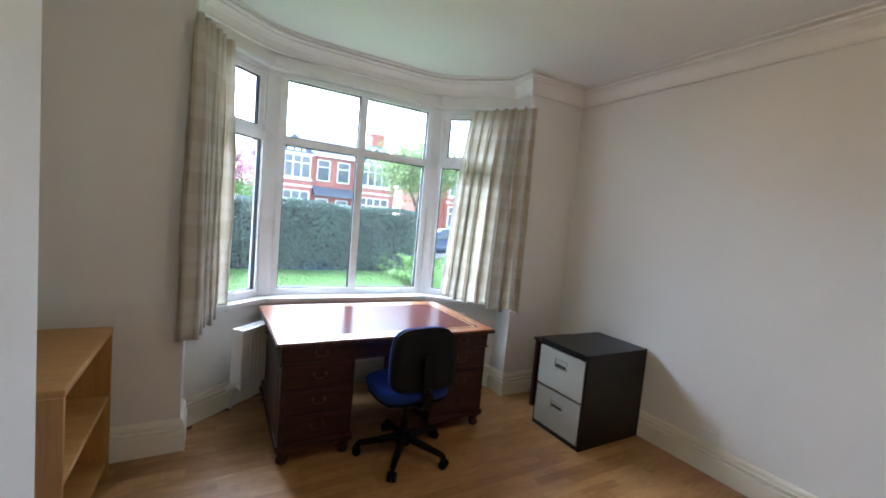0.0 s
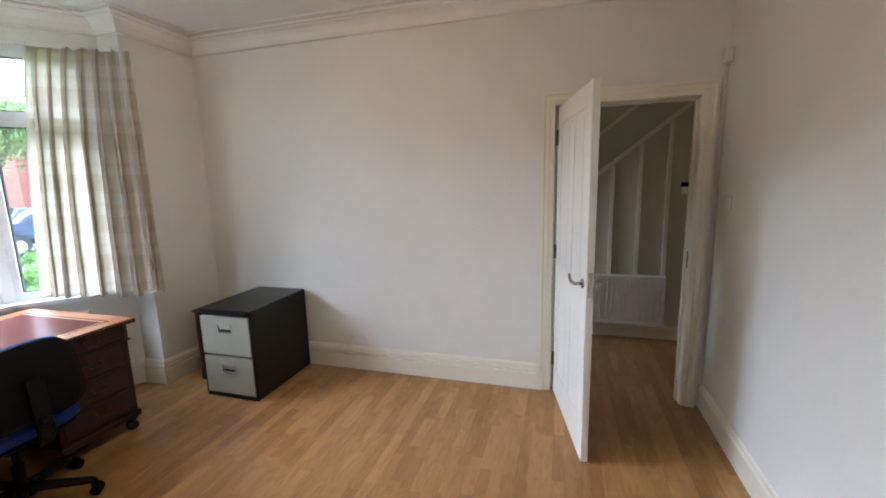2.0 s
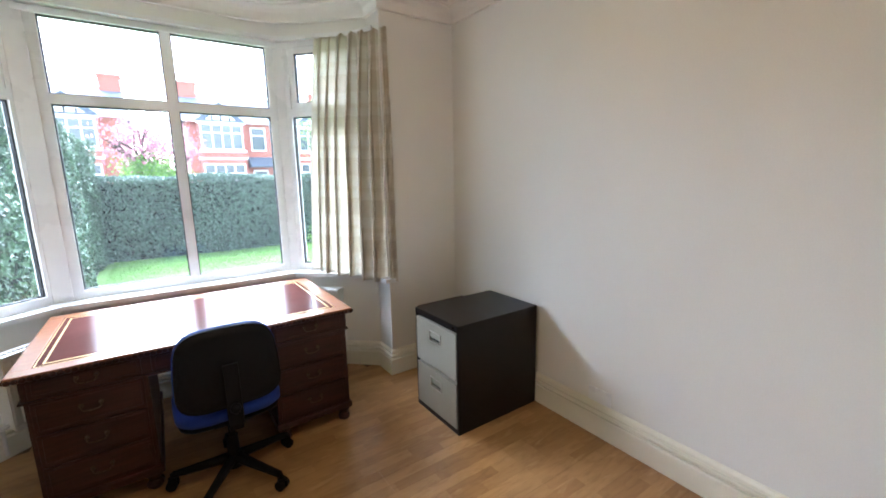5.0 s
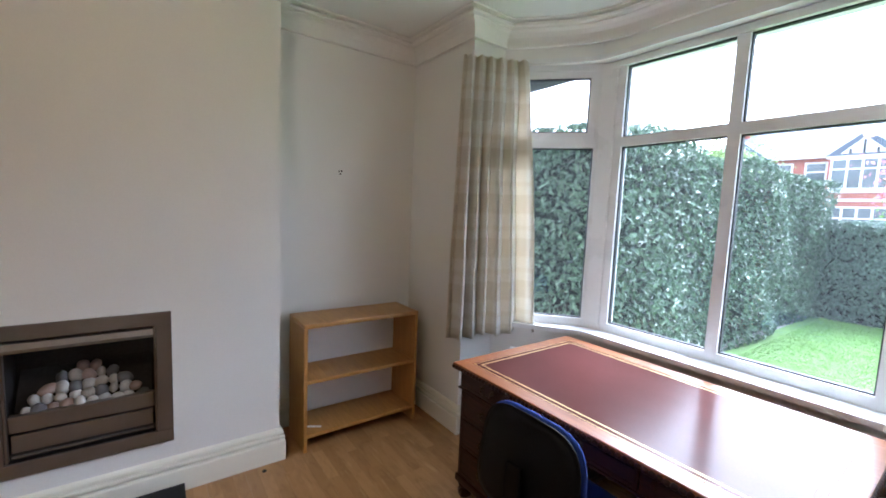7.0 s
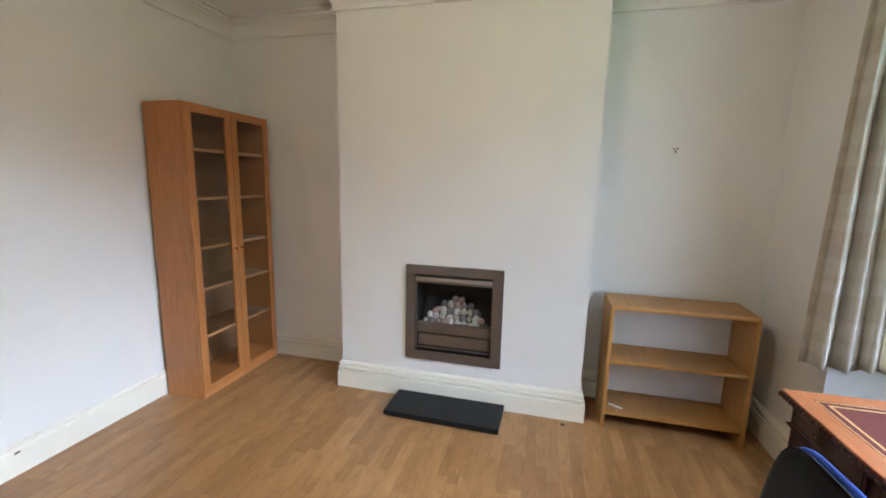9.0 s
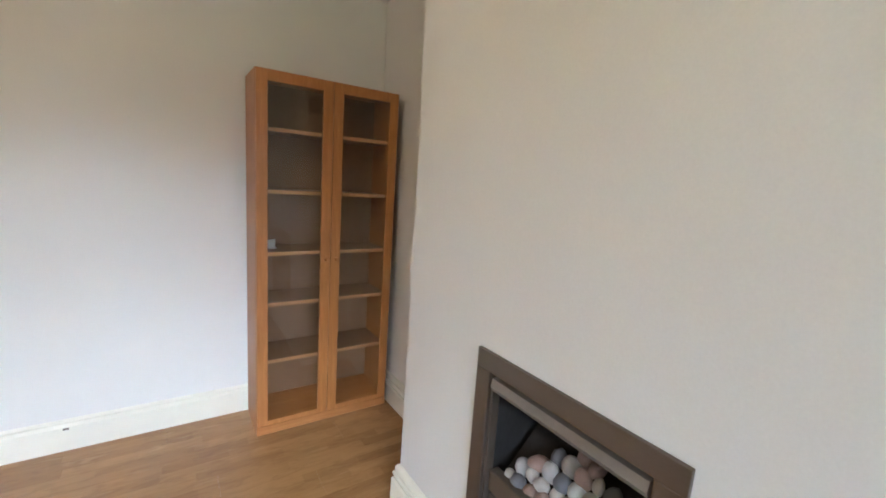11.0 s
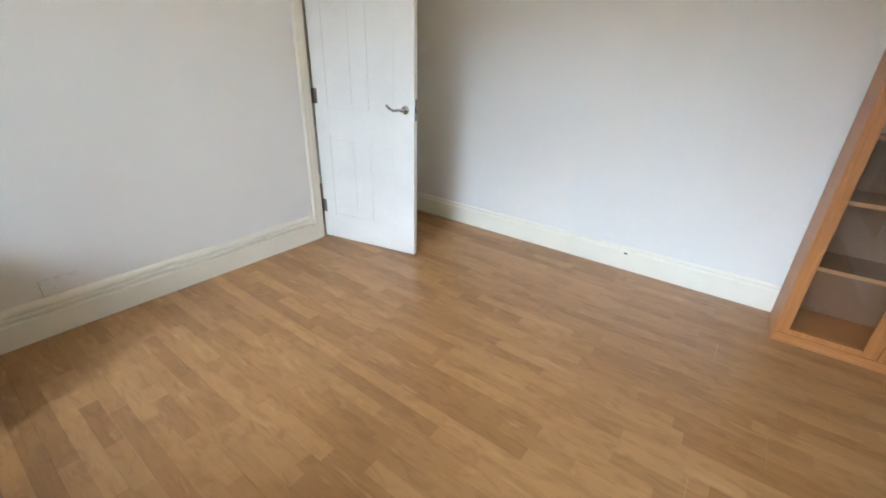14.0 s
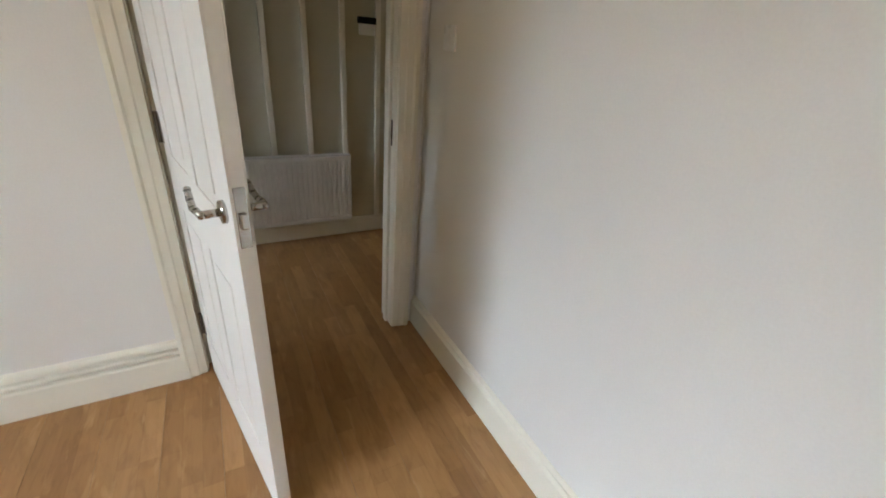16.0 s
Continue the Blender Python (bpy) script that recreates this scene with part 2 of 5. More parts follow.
ln, ll = LEATHER.node_tree.nodes, LEATHER.node_tree.links
lg, lx, lf, lp, lm = (ln.new("ShaderNode" + k) for k in ("BsdfGlossy", "MixShader", "LayerWeight", "Math", "Math"))
lp.operation, lm.operation = "POWER", "MULTIPLY_ADD"
lp.inputs[1].default_value, lm.inputs[1].default_value, lm.inputs[2].default_value = 3.0, 0.12, 0.02
lg.inputs["Roughness"].default_value = 0.2
ll.new(lf.outputs["Facing"], lp.inputs[0])
ll.new(lp.outputs[0], lm.inputs[0])
ll.new(lm.outputs[0], lx.inputs[0])
ll.new(ln["Principled BSDF"].outputs["BSDF"], lx.inputs[1])
ll.new(lg.outputs["BSDF"], lx.inputs[2])
ll.new(lx.outputs["Shader"], ln["Material Output"].inputs["Surface"])
GOLD = surface("gilt_tooling", (0.70, 0.48, 0.2), 0.4, 0.6)
BRASS = surface("dull_brass", (0.085, 0.058, 0.034), 0.45, 0.7, vary=0.15, fine=40)
OAKV = wood("oak_veneer_honey", (0.37, 0.18, 0.045), (0.53, 0.275, 0.075), 0.42, (12, 12, 1), 5, 0.1)
OAKH = wood("oak_veneer_honey_lengthwise", (0.37, 0.18, 0.045), (0.53, 0.275, 0.075), 0.42, (12, 1, 12), 5, 0.1)
BEECHV = wood("orange_beech_veneer", (0.37, 0.145, 0.036), (0.51, 0.215, 0.06), 0.42, (14, 14, 1), 4, 0.1)
BEECHH = wood("orange_beech_veneer_lengthwise", (0.40, 0.16, 0.045), (0.54, 0.24, 0.075), 0.42, (1, 14, 14), 4, 0.1)
BEECHP = wood("pale_beech_edge", (0.46, 0.24, 0.10), (0.62, 0.36, 0.17), 0.42, (1, 14, 14), 4, 0.1)
BACKBD = surface("brown_back_board", (0.25, 0.14, 0.072), 0.6, vary=0.06)
STEELBR = surface("dark_brown_enamelled_steel", (0.009, 0.007, 0.0065), 0.33, vary=0.1, big=3, fine=200, bump=0.05)
CREAMST = surface("cream_enamelled_steel", (0.315, 0.30, 0.245), 0.45, vary=0.05, big=4, fine=150, bump=0.04)
for dark_paint in (STEELBR, MAHOG):
    dark_paint.node_tree.nodes["Principled BSDF"].inputs["Specular IOR Level"].default_value = 0.28
CHROME = surface("satin_chrome", (0.46, 0.44, 0.41), 0.18, 1.0, vary=0.05)
BLKPL = surface("black_plastic", (0.006, 0.006, 0.007), 0.5, vary=0.15, fine=200, bump=0.1)
BLKPL.node_tree.nodes["Principled BSDF"].inputs["Specular IOR Level"].default_value = 0.14
BLUEF = surface("royal_blue_fabric", (0.008, 0.035, 0.22), 0.95, vary=0.2, big=6, fine=500, bump=0.5)
BRONZE = surface("brushed_bronze_metal", (0.20, 0.165, 0.135), 0.42, 0.75, vary=0.1, big=3, fine=80, bump=0.04, stretch=(1, 1, 14))
PALEMET = surface("pale_champagne_metal", (0.50, 0.45, 0.39), 0.35, 0.7, vary=0.06)
HOODMET = surface("dull_champagne_metal", (0.33, 0.29, 0.25), 0.4, 0.7, vary=0.06)
SOOT = surface("sooty_firebox", (0.035, 0.031, 0.028), 0.85, vary=0.25, big=5)
PEB = [surface("pebble_" + a, c, 0.7, vary=0.12, big=14, fine=90, bump=0.15, each=0.25) for a, c in (("cream", (0.50, 0.45, 0.38)), ("pink", (0.42, 0.30, 0.25)), ("grey", (0.19, 0.19, 0.20)), ("pale", (0.60, 0.58, 0.54)))]
GRANITE = surface("black_granite", (0.016, 0.017, 0.019), 0.38, vary=0.3, big=6, fine=240, bump=0.03)
GRANITE.node_tree.nodes["Principled BSDF"].inputs["Specular IOR Level"].default_value = 0.2
CLOTH = checked_cloth("checked_curtain_cloth")
RADP = surface("radiator_enamel", (0.78, 0.77, 0.74), 0.35, vary=0.03, big=4)
HALLP = surface("hall_cream_paint", (0.60, 0.57, 0.45), 0.55, vary=0.04, big=1.2, fine=90, bump=0.1)
GRASS = surface("lawn_soil_green", (0.14, 0.25, 0.06), 0.9, vary=0.2, big=1.5, fine=30, bump=0.4)
BLADE = leaves_material("grass_blades", (0.17, 0.32, 0.07), (0.28, 0.48, 0.13), 0.3)
HEDGE = leaves_material("dark_laurel_leaves", (0.055, 0.095, 0.068), (0.135, 0.20, 0.145), 0.22)
HEDGEL = leaves_material("glossy_mid_green_leaves", (0.040, 0.078, 0.044), (0.14, 0.215, 0.13), 0.2)
SHRUB = leaves_material("bright_spring_leaves", (0.10, 0.22, 0.03), (0.20, 0.38, 0.06), 0.3)
PINKL = leaves_material("pink_blossom", (0.42, 0.15, 0.20), (0.60, 0.30, 0.36), 0.3)
TREEL = leaves_material("pale_green_tree_leaves", (0.13, 0.22, 0.05), (0.27, 0.36, 0.12), 0.35)
# near-black so that gaps between hedge leaves read as deep shade
CORE = surface("hedge_gap_shade", (0.018, 0.028, 0.018), 1.0, vary=0.3, big=8)
BARK = surface("bark", (0.10, 0.075, 0.055), 0.95, vary=0.3, big=5, fine=30, bump=0.6)
BRICK = brick_far("red_brick")
SLATE = surface("blue_grey_slate", (0.10, 0.12, 0.15), 0.7, vary=0.12, big=2, fine=14, bump=0.4)
STONE = surface("white_painted_stone", (0.70, 0.69, 0.66), 0.6, vary=0.05)
DARKGL = surface("dim_window_interior", (0.10, 0.12, 0.13), 0.12, vary=0.3, big=1.0)
TARMAC = surface("asphalt", (0.05, 0.05, 0.052), 0.9, vary=0.2, fine=120, bump=0.3)
PAVE = surface("paving", (0.30, 0.29, 0.27), 0.85, vary=0.12, fine=40)
CARP = surface("dark_blue_car_paint", (0.03, 0.05, 0.09), 0.25, 0.3, coat=0.8)
PLANT = surface("dark_metal_trim", (0.05, 0.05, 0.05), 0.4, 0.5)

# ---- mesh tools ----


def box(bm, a, b, bevel=0.0, m=None):
    lo, hi = [min(p, q) for p, q in zip(a, b)], [max(p, q) for p, q in zip(a, b)]
    g = bmesh.ops.create_cube(bm, size=1.0)["verts"]
    for v in g:
        v.co = Vector([lo[i] + (v.co[i] + 0.5) * (hi[i] - lo[i]) for i in range(3)])
        if m is not None:
            v.co = m @ v.co
    if bevel:
        es = list({e for v in g for e in v.link_edges})
        bmesh.ops.bevel(bm, geom=es, offset=bevel, segments=2, profile=0.6, affect="EDGES")
    return bm


def tube(bm, p, q, r1, r2=None, seg=14, caps=True):
    p, q = Vector(p), Vector(q)
    d = q - p
    m = Matrix.Translation((p + q) / 2) @ d.to_track_quat("Z", "Y").to_matrix().to_4x4()
    bmesh.ops.create_cone(bm, cap_ends=caps, segments=seg, radius1=r1, radius2=r1 if r2 is None else r2, depth=d.length, matrix=m)
    return bm


def ball(bm, c, r, seg=12, squash=(1, 1, 1)):
    bmesh.ops.create_uvsphere(bm, u_segments=seg, v_segments=max(6, seg // 2 + 1), radius=1.0, matrix=Matrix.Translation(c) @ Matrix.Diagonal((r * squash[0], r * squash[1], r * squash[2], 1)))
    return bm


def lathe(bm, profile, seg=16, m=None):
    rings = []
    for r, z in profile:
        ring = []
        for i in range(seg):
            a = 2 * math.pi * i / seg
            co = Vector((r * math.cos(a), r * math.sin(a), z))
            ring.append(bm.verts.new(m @ co if m is not None else co))
        rings.append(ring)
    for a, b in zip(rings, rings[1:]):
        for i in range(seg):
            bm.faces.new((a[i], a[(i + 1) % seg], b[(i + 1) % seg], b[i]))
    for ring in (rings[0], rings[-1]):
        bm.faces.new(ring)
    return bm


def prism(bm, outline, z0, z1, m=None):
    """Extrude a plan outline from z0 to z1."""
    lo = [Vector((x, y, z0)) for x, y in outline]
    hi = [Vector((x, y, z1)) for x, y in outline]
    if m is not None:
        lo, hi = [m @ v for v in lo], [m @ v for v in hi]
    lo, hi = [bm.verts.new(v) for v in lo], [bm.verts.new(v) for v in hi]
    n = len(lo)
    for i in range(n):
        bm.faces.new((lo[i], lo[(i + 1) % n], hi[(i + 1) % n], hi[i]))
    bm.faces.new(lo)
    bm.faces.new(hi)
    bmesh.ops.recalc_face_normals(bm, faces=bm.faces)
    return bm


def inset_line(path, d, closed):
    """The plan line moved by d to its left, with mitred corners."""
    out, n = [], len(path)
    for i in range(n):
        p = Vector(path[i])
        e = []
        if closed or i > 0:
            e.append((p - Vector(path[i - 1])).normalized())
        if closed or i < n - 1:
            e.append((Vector(path[(i + 1) % n]) - p).normalized())
        norms = [Vector((-k.y, k.x)) for k in e]
        s = sum(norms, Vector((0, 0))).normalized()
        out.append(p + s * d / max(0.3, s.dot(norms[0])))
    return out


def sweep(bm, path, profile, closed=False):
    """Sweep a profile of (distance to the left, height) along a plan line."""
    rings = [[bm.verts.new((q.x, q.y, z)) for q in inset_line(path, d, closed)] for d, z in profile]
    k, n = len(profile), len(path)
    for j in range(k):
        a, b = rings[j], rings[(j + 1) % k]
        for i in range(n if closed else n - 1):
            bm.faces.new((a[i], a[(i + 1) % n], b[(i + 1) % n], b[i]))
    if not closed:
        bm.faces.new([r[0] for r in rings])
        bm.faces.new([r[-1] for r in rings])
    bmesh.ops.recalc_face_normals(bm, faces=bm.faces)
    return bm


def fillet(path, which, r, steps=6):
    out = []
    for i, p in enumerate(path):
        if i not in which:
            out.append(p)
            continue
        p, a, b = Vector(p), Vector(path[i - 1]), Vector(path[(i + 1) % len(path)])
        u, v = p + (a - p).normalized() * r, p + (b - p).normalized() * r
        for s in range(steps + 1):
            t = s / steps
            q = u * (1 - t) ** 2 + p * 2 * t * (1 - t) + v * t ** 2
            out.append((q.x, q.y))
    return out


def mesh_of(name, bm, material, smooth=False):
    me = bpy.data.meshes.new(name)
    bm.to_mesh(me)
    bm.free()
    if material is not None:
        me.materials.append(material)
    if smooth:
        for p in me.polygons:
            p.use_smooth = True
    return me


def thing(name, label, category, m=None, group="", kind="", bm=None, material=None, smooth=False):
    ob = new(name, mesh_of(name, bm, material, smooth) if bm is not None else None)
    if m is not None:
        ob.matrix_basis = m
    return tagged(ob, label, category, group, kind)


def part(name, bm, material, parent, label="", smooth=False, m=None):
    ob = new(name, mesh_of(name, bm, material, smooth))
    ob.parent = parent
    if m is not None:
        ob.matrix_basis = m
    return tagged(ob, label)


def share(name, me, parent, m):
    ob = new(name, me)
    ob.parent, ob.matrix_basis = parent, m
    return ob


def B():
    return bmesh.new()


# ---- the shell of the room ----
H = 2.80
EAST, SOUTH, NORTH, WEST, BREAST = 0.0, 0.0, 4.0, -3.78, -3.41
BR0, BR1 = 1.16, 2.89
ROOM = [(0, 0), (0, 4.0), (-0.62, 4.0), (-0.62, 4.2), (-1.13, 4.68), (-2.58, 4.68), (-3.07, 4.275), (-3.07, 4.0), (-3.78, 4.0), (-3.78, BR1), (BREAST, BR1), (BREAST, BR0), (-3.78, BR0), (-3.78, 0)]
SILL, HEAD = 0.78, 2.56
DOOR0, DOOR1, DOORH = 0.135, 0.995, 2.045

floor = thing("floor", "honey-coloured beech laminate floor in narrow strips", "floor", kind="structure", bm=box(box(B(), (-4.1, -0.3, -0.16), (0.05, 4.95, -0.008)), (0.05, -3.2, -0.16), (1.5, 3.2, -0.008)), material=SUB)

wall = thing("wall_east", "off-white painted plaster wall with a doorway", "wall", kind="structure", bm=box(box(box(B(), (0, -0.15, 0), (0.13, DOOR0 - 0.03, H)), (0, DOOR1 + 0.03, 0), (0.13, 4.35, H)), (0, DOOR0 - 0.03, DOORH + 0.03), (0.13, DOOR1 + 0.03, H)), material=PAINT)
thing("wall_south", "off-white painted plaster wall", "wall", kind="structure", bm=box(B(), (-3.93, -0.15, 0), (0, 0, H)), material=PAINT)
thing("wall_west", "off-white painted alcove wall", "wall", kind="structure", bm=box(B(), (-3.93, 0, 0), (-3.78, 4.35, H)), material=PAINT)
# chimney breast with a hole for the fire
FY0, FY1, FZ0, FZ1 = 1.72, 2.30, 0.33, 0.93
bm = B()
for a, b in (((-3.78, BR0, 0), (BREAST, FY0, H)), ((-3.78, FY1, 0), (BREAST, BR1, H)), ((-3.78, FY0, 0), (BREAST, FY1, FZ0)), ((-3.78, FY0, FZ1), (BREAST, FY1, H))):
    box(bm, a, b)
thing("chimney_breast", "off-white painted chimney breast with a recessed fire", "wall", kind="structure", bm=bm, material=PAINT)
# front wall: piers, bay below the sill, bay above the heads
bm = B()
box(bm, (-0.62, 4.0, 0), (0, 4.35, H))
box(bm, (-3.78, 4.0, 0), (-3.07, 4.35, H))
OUT = [(-0.62, 4.35), (-0.62, 4.2), (-1.13, 4.68), (-2.58, 4.68), (-3.07, 4.275), (-3.07, 4.35), (-3.16, 4.58), (-2.66, 5.0), (-1.05, 5.0), (-0.62, 4.58)]
prism(bm, OUT, 0, SILL - 0.03)
prism(bm, OUT, HEAD, H + 0.05)
thing("wall_north", "off-white painted front wall with a canted bay", "wall", kind="structure", bm=bm, material=PAINT)
thing("ceiling", "off-white painted plaster ceiling", "ceiling", kind="structure", bm=box(B(), (-3.93, -0.15, H), (0.13, 5.05, H + 0.12)), material=CEIL)

CORN = [(0, 2.655), (0.026, 2.655), (0.026, 2.670), (0.013, 2.674), (0.018, 2.690), (0.030, 2.714), (0.054, 2.738), (0.084, 2.750), (0.084, 2.757), (0.112, 2.761), (0.116, 2.770), (0.112, 2.778), (0.096, 2.780), (0.096, 2.786), (0.138, 2.789), (0.138, H - 0.001), (0, H - 0.001)]
cpath = fillet(ROOM, (4, 5), 0.28)
thing("cornice", "off-white moulded plaster cornice round the ceiling", "cornice", kind="structure", bm=sweep(B(), cpath, CORN, True), material=CORNICE, smooth=False)

SK = [(0, 0), (0.030, 0), (0.030, 0.118), (0.026, 0.124), (0.009, 0.125), (0.009, 0.133), (0.024, 0.137), (0.027, 0.146), (0.024, 0.155), (0.006, 0.157), (0.006, 0.164), (0.019, 0.167), (0.017, 0.182), (0.010, 0.192), (0, 0.197)]
skirt = [(0, DOOR1 + 0.088)] + ROOM[1:14]
thing("baseboard", "cream gloss moulded skirting board", "skirting board", kind="structure", bm=sweep(B(), skirt, SK), material=TRIM)
SKB = [(0, 0), (0.02, 0), (0.021, 0.132), (0.012, 0.146), (0.014, 0.158), (0.004, 0.168), (0, 0.169)]
thing("baseboard_south", "cream gloss plain skirting board with chipped paint", "skirting board", kind="structure", bm=sweep(B(), [(-3.752, 0), (-0.003, 0)], SKB), material=TRIM)

# door lining, stops and architraves
bm = B()
box(bm, (-0.004, DOOR0 - 0.03, 0), (0.134, DOOR0, DOORH), 0.002)
box(bm, (-0.004, DOOR1, 0), (0.134, DOOR1 + 0.03, DOORH), 0.002)
box(bm, (-0.004, DOOR0 - 0.03, DOORH), (0.134, DOOR1 + 0.03, DOORH + 0.03), 0.002)
box(bm, (0.042, DOOR0, 0), (0.075, DOOR0 + 0.014, DOORH), 0.002)
box(bm, (0.042, DOOR1 - 0.014, 0), (0.075, DOOR1, DOORH), 0.002)
box(bm, (0.042, DOOR0, DOORH - 0.014), (0.075, DOOR1, DOORH), 0.002)
thing("door_frame", "cream gloss painted door lining with stops", "door frame", kind="structure", bm=bm, material=TRIM)


def architrave(x, s):
    bm = B()
    prof = [(0.0, 0.0), (0.012, 0.004), (0.014, 0.03), (0.02, 0.036), (0.02, 0.062), (0.027, 0.07), (0.027, 0.086), (0, 0.086)]
    rings = []
    for d, w in prof:
        pts = [(DOOR1 + 0.002 + w, 0), (DOOR1 + 0.002 + w, DOORH + 0.002 + w), (DOOR0 - 0.002 - w, DOORH + 0.002 + w), (DOOR0 - 0.002 - w, 0)]
        rings.append([bm.verts.new((x + s * d, y, z)) for y, z in pts])
    for j in range(len(rings)):
        a, b = rings[j], rings[(j + 1) % len(rings)]
        for i in range(3):
            bm.faces.new((a[i], a[i + 1], b[i + 1], b[i]))
    bm.faces.new([r[0] for r in rings])
    bm.faces.new([r[3] for r in rings])
    bmesh.ops.recalc_face_normals(bm, faces=bm.faces)
    return bm


thing("door_trim", "cream gloss moulded architrave round the doorway", "architrave", kind="structure", bm=architrave(-0.0045, -1), material=TRIM)
thing("door_trim_hall", "cream gloss moulded architrave on the hall side", "architrave", kind="structure", bm=architrave(0.1345, 1), material=TRIM)

# ---- bay window ----
TRANSOM = 2.04


def bar(bm, p, q, z0, z1, depth, width=None, off=0.0):
    """A plan-aligned bar from p to q between two heights; depth across, centred on the line moved by off."""
    p, q = Vector(p), Vector(q)
    u = (q - p).normalized()
    w = Vector((-u.y, u.x))
    o = [p + w * (off - depth / 2), q + w * (off - depth / 2), q + w * (off + depth / 2), p + w * (off + depth / 2)]
    g = [bm.verts.new((k.x, k.y, z)) for z in (z0, z1) for k in o]
    for f in ((0, 1, 2, 3), (4, 7, 6, 5), (0, 4, 5, 1), (1, 5, 6, 2), (2, 6, 7, 3), (3, 7, 4, 0)):
        bm.faces.new([g[i] for i in f])
    bmesh.ops.recalc_face_normals(bm, faces=bm.faces)
    return bm


def light(parent, p, q, z0, z1, sash=0.0):
    """One glazed light between plan points: optional sash frame, gasket and pane."""
    p, q = Vector(p), Vector(q)
    u = (q - p).normalized()
    a, b, y0, y1 = p, q, z0, z1
    if sash:
        fr = B()
        bar(fr, p, q, z0, z0 + sash, 0.05)
        bar(fr, p, q, z1 - sash, z1, 0.05)
        bar(fr, p, p + u * sash, z0 + sash, z1 - sash, 0.05)
        bar(fr, q - u * sash, q, z0 + sash, z1 - sash, 0.05)
        part("sash", fr, UPVC, parent, "white plastic opening sash")
        a, b, y0, y1 = p + u * sash, q - u * sash, z0 + sash, z1 - sash
    gk, t = B(), 0.007
    bar(gk, a, b, y0, y0 + t, 0.03)
    bar(gk, a, b, y1 - t, y1, 0.03)
    bar(gk, a, a + u * t, y0 + t, y1 - t, 0.03)
    bar(gk, b - u * t, b, y0 + t, y1 - t, 0.03)
    part("gasket", gk, GASKET, parent, "black rubber glazing seal")
    pane = part("pane", bar(B(), a + u * 0.001, b - u * 0.001, y0, y1, 0.006), GLASS, parent, "clear glass")
    pane.visible_shadow = False


def window(name, p, q, mullion, sash, label):
    """A frame from p to q with a transom, an optional middle mullion and four or two lights."""
    ob = thing(name, label, "window", kind="structure")
    p, q = Vector(p), Vector(q)
    u, z0, z1, f = (q - p).normalized(), SILL, HEAD + 0.015, 0.055
    fr = B()
    bar(fr, p, q, z0, z0 + f, 0.07)
    bar(fr, p, q, z1 - f, z1, 0.07)
    bar(fr, p, p + u * f, z0 + f, z1 - f, 0.07)
    bar(fr, q - u * f, q, z0 + f, z1 - f, 0.07)
    bar(fr, p + u * f, q - u * f, TRANSOM - 0.03, TRANSOM + 0.03, 0.07)
    cols = [(p + u * f, q - u * f)]
    if mullion:
        c = (p + q) / 2
        bar(fr, c - u * 0.03, c + u * 0.03, z0 + f, TRANSOM - 0.03, 0.07)
        bar(fr, c - u * 0.03, c + u * 0.03, TRANSOM + 0.03, z1 - f, 0.07)
        cols = [(p + u * f, c - u * 0.03), (c + u * 0.03, q - u * f)]
    part("window_frame", fr, UPVC, ob)
    for a, b in cols:
        light(ob, a, b, z0 + f, TRANSOM - 0.03)
        light(ob, a, b, TRANSOM + 0.03, z1 - f, sash)
    return ob


WL, WR = (-2.60, 4.80), (-1.10, 4.80)
window("window_1", (WR[0] - 0.045, 4.80), (WL[0] + 0.08, 4.80), True, 0.0, "white plastic window of four fixed lights facing the garden")
window("window_2", (WL[0] - 0.014, 4.779), (-3.145, 4.31), False, 0.045, "white plastic side window of the bay with a top opener")
window("window_3", (-0.635, 4.31), (WR[0] + 0.03, 4.765), False, 0.045, "white plastic side window of the bay with a top opener")
for p in (WL, WR):
    s = 1 if p is WR else -1
    inner = 0.045 if p is WR else 0.08
    prism_line = [(p[0] - s * inner, 4.755), (p[0] + s * 0.012, 4.728), (p[0] + s * 0.05, 4.775), (p[0] - s * 0.01, 4.85), (p[0] - s * inner, 4.85)]
    thing("window_post", "white plastic corner post of the bay window", "window post", kind="structure", bm=prism(B(), prism_line, SILL, HEAD - 0.005), material=UPVC)
bm = B()
prism(bm, [(-0.58, 3.94), (-0.58, 3.985), (-0.621, 3.998), (-0.621, 4.32), (-1.10, 4.775), (-2.60, 4.775), (-3.072, 4.37), (-3.072, 3.998), (-3.11, 3.998), (-3.11, 3.972), (-3.062, 3.972), (-3.062, 4.252), (-2.56, 4.62), (-1.15, 4.62), (-0.68, 4.17), (-0.68, 3.94)], SILL - 0.03, SILL)
thing("window_sill", "white painted window board following the bay", "window sill", kind="structure", bm=bm, material=UPVC)
bm = B()
for p, q in (((-0.625, 4.33), (-1.10, 4.755)), ((-1.10, 4.755), (-2.60, 4.755)), ((-2.60, 4.755), (-3.155, 4.33))):
    bar(bm, p, q, HEAD - 0.045, HEAD - 0.005, 0.025)
thing("window_trim", "white painted bead along the window heads", "window trim", kind="structure", bm=bm, material=UPVC)
bm = B()
rail = fillet([(-0.66, 4.02), (-0.70, 4.17), (-1.15, 4.6), (-2.55, 4.6), (-3.09, 4.15), (-3.13, 4.02)], (1, 2, 3, 4), 0.08, 5)
sweep(bm, rail, [(0, 2.525), (0.012, 2.525), (0.012, 2.553), (0, 2.553)])
thing("curtain_rail", "white plastic curtain track bent round the bay", "curtain track", bm=bm, material=UPVC)


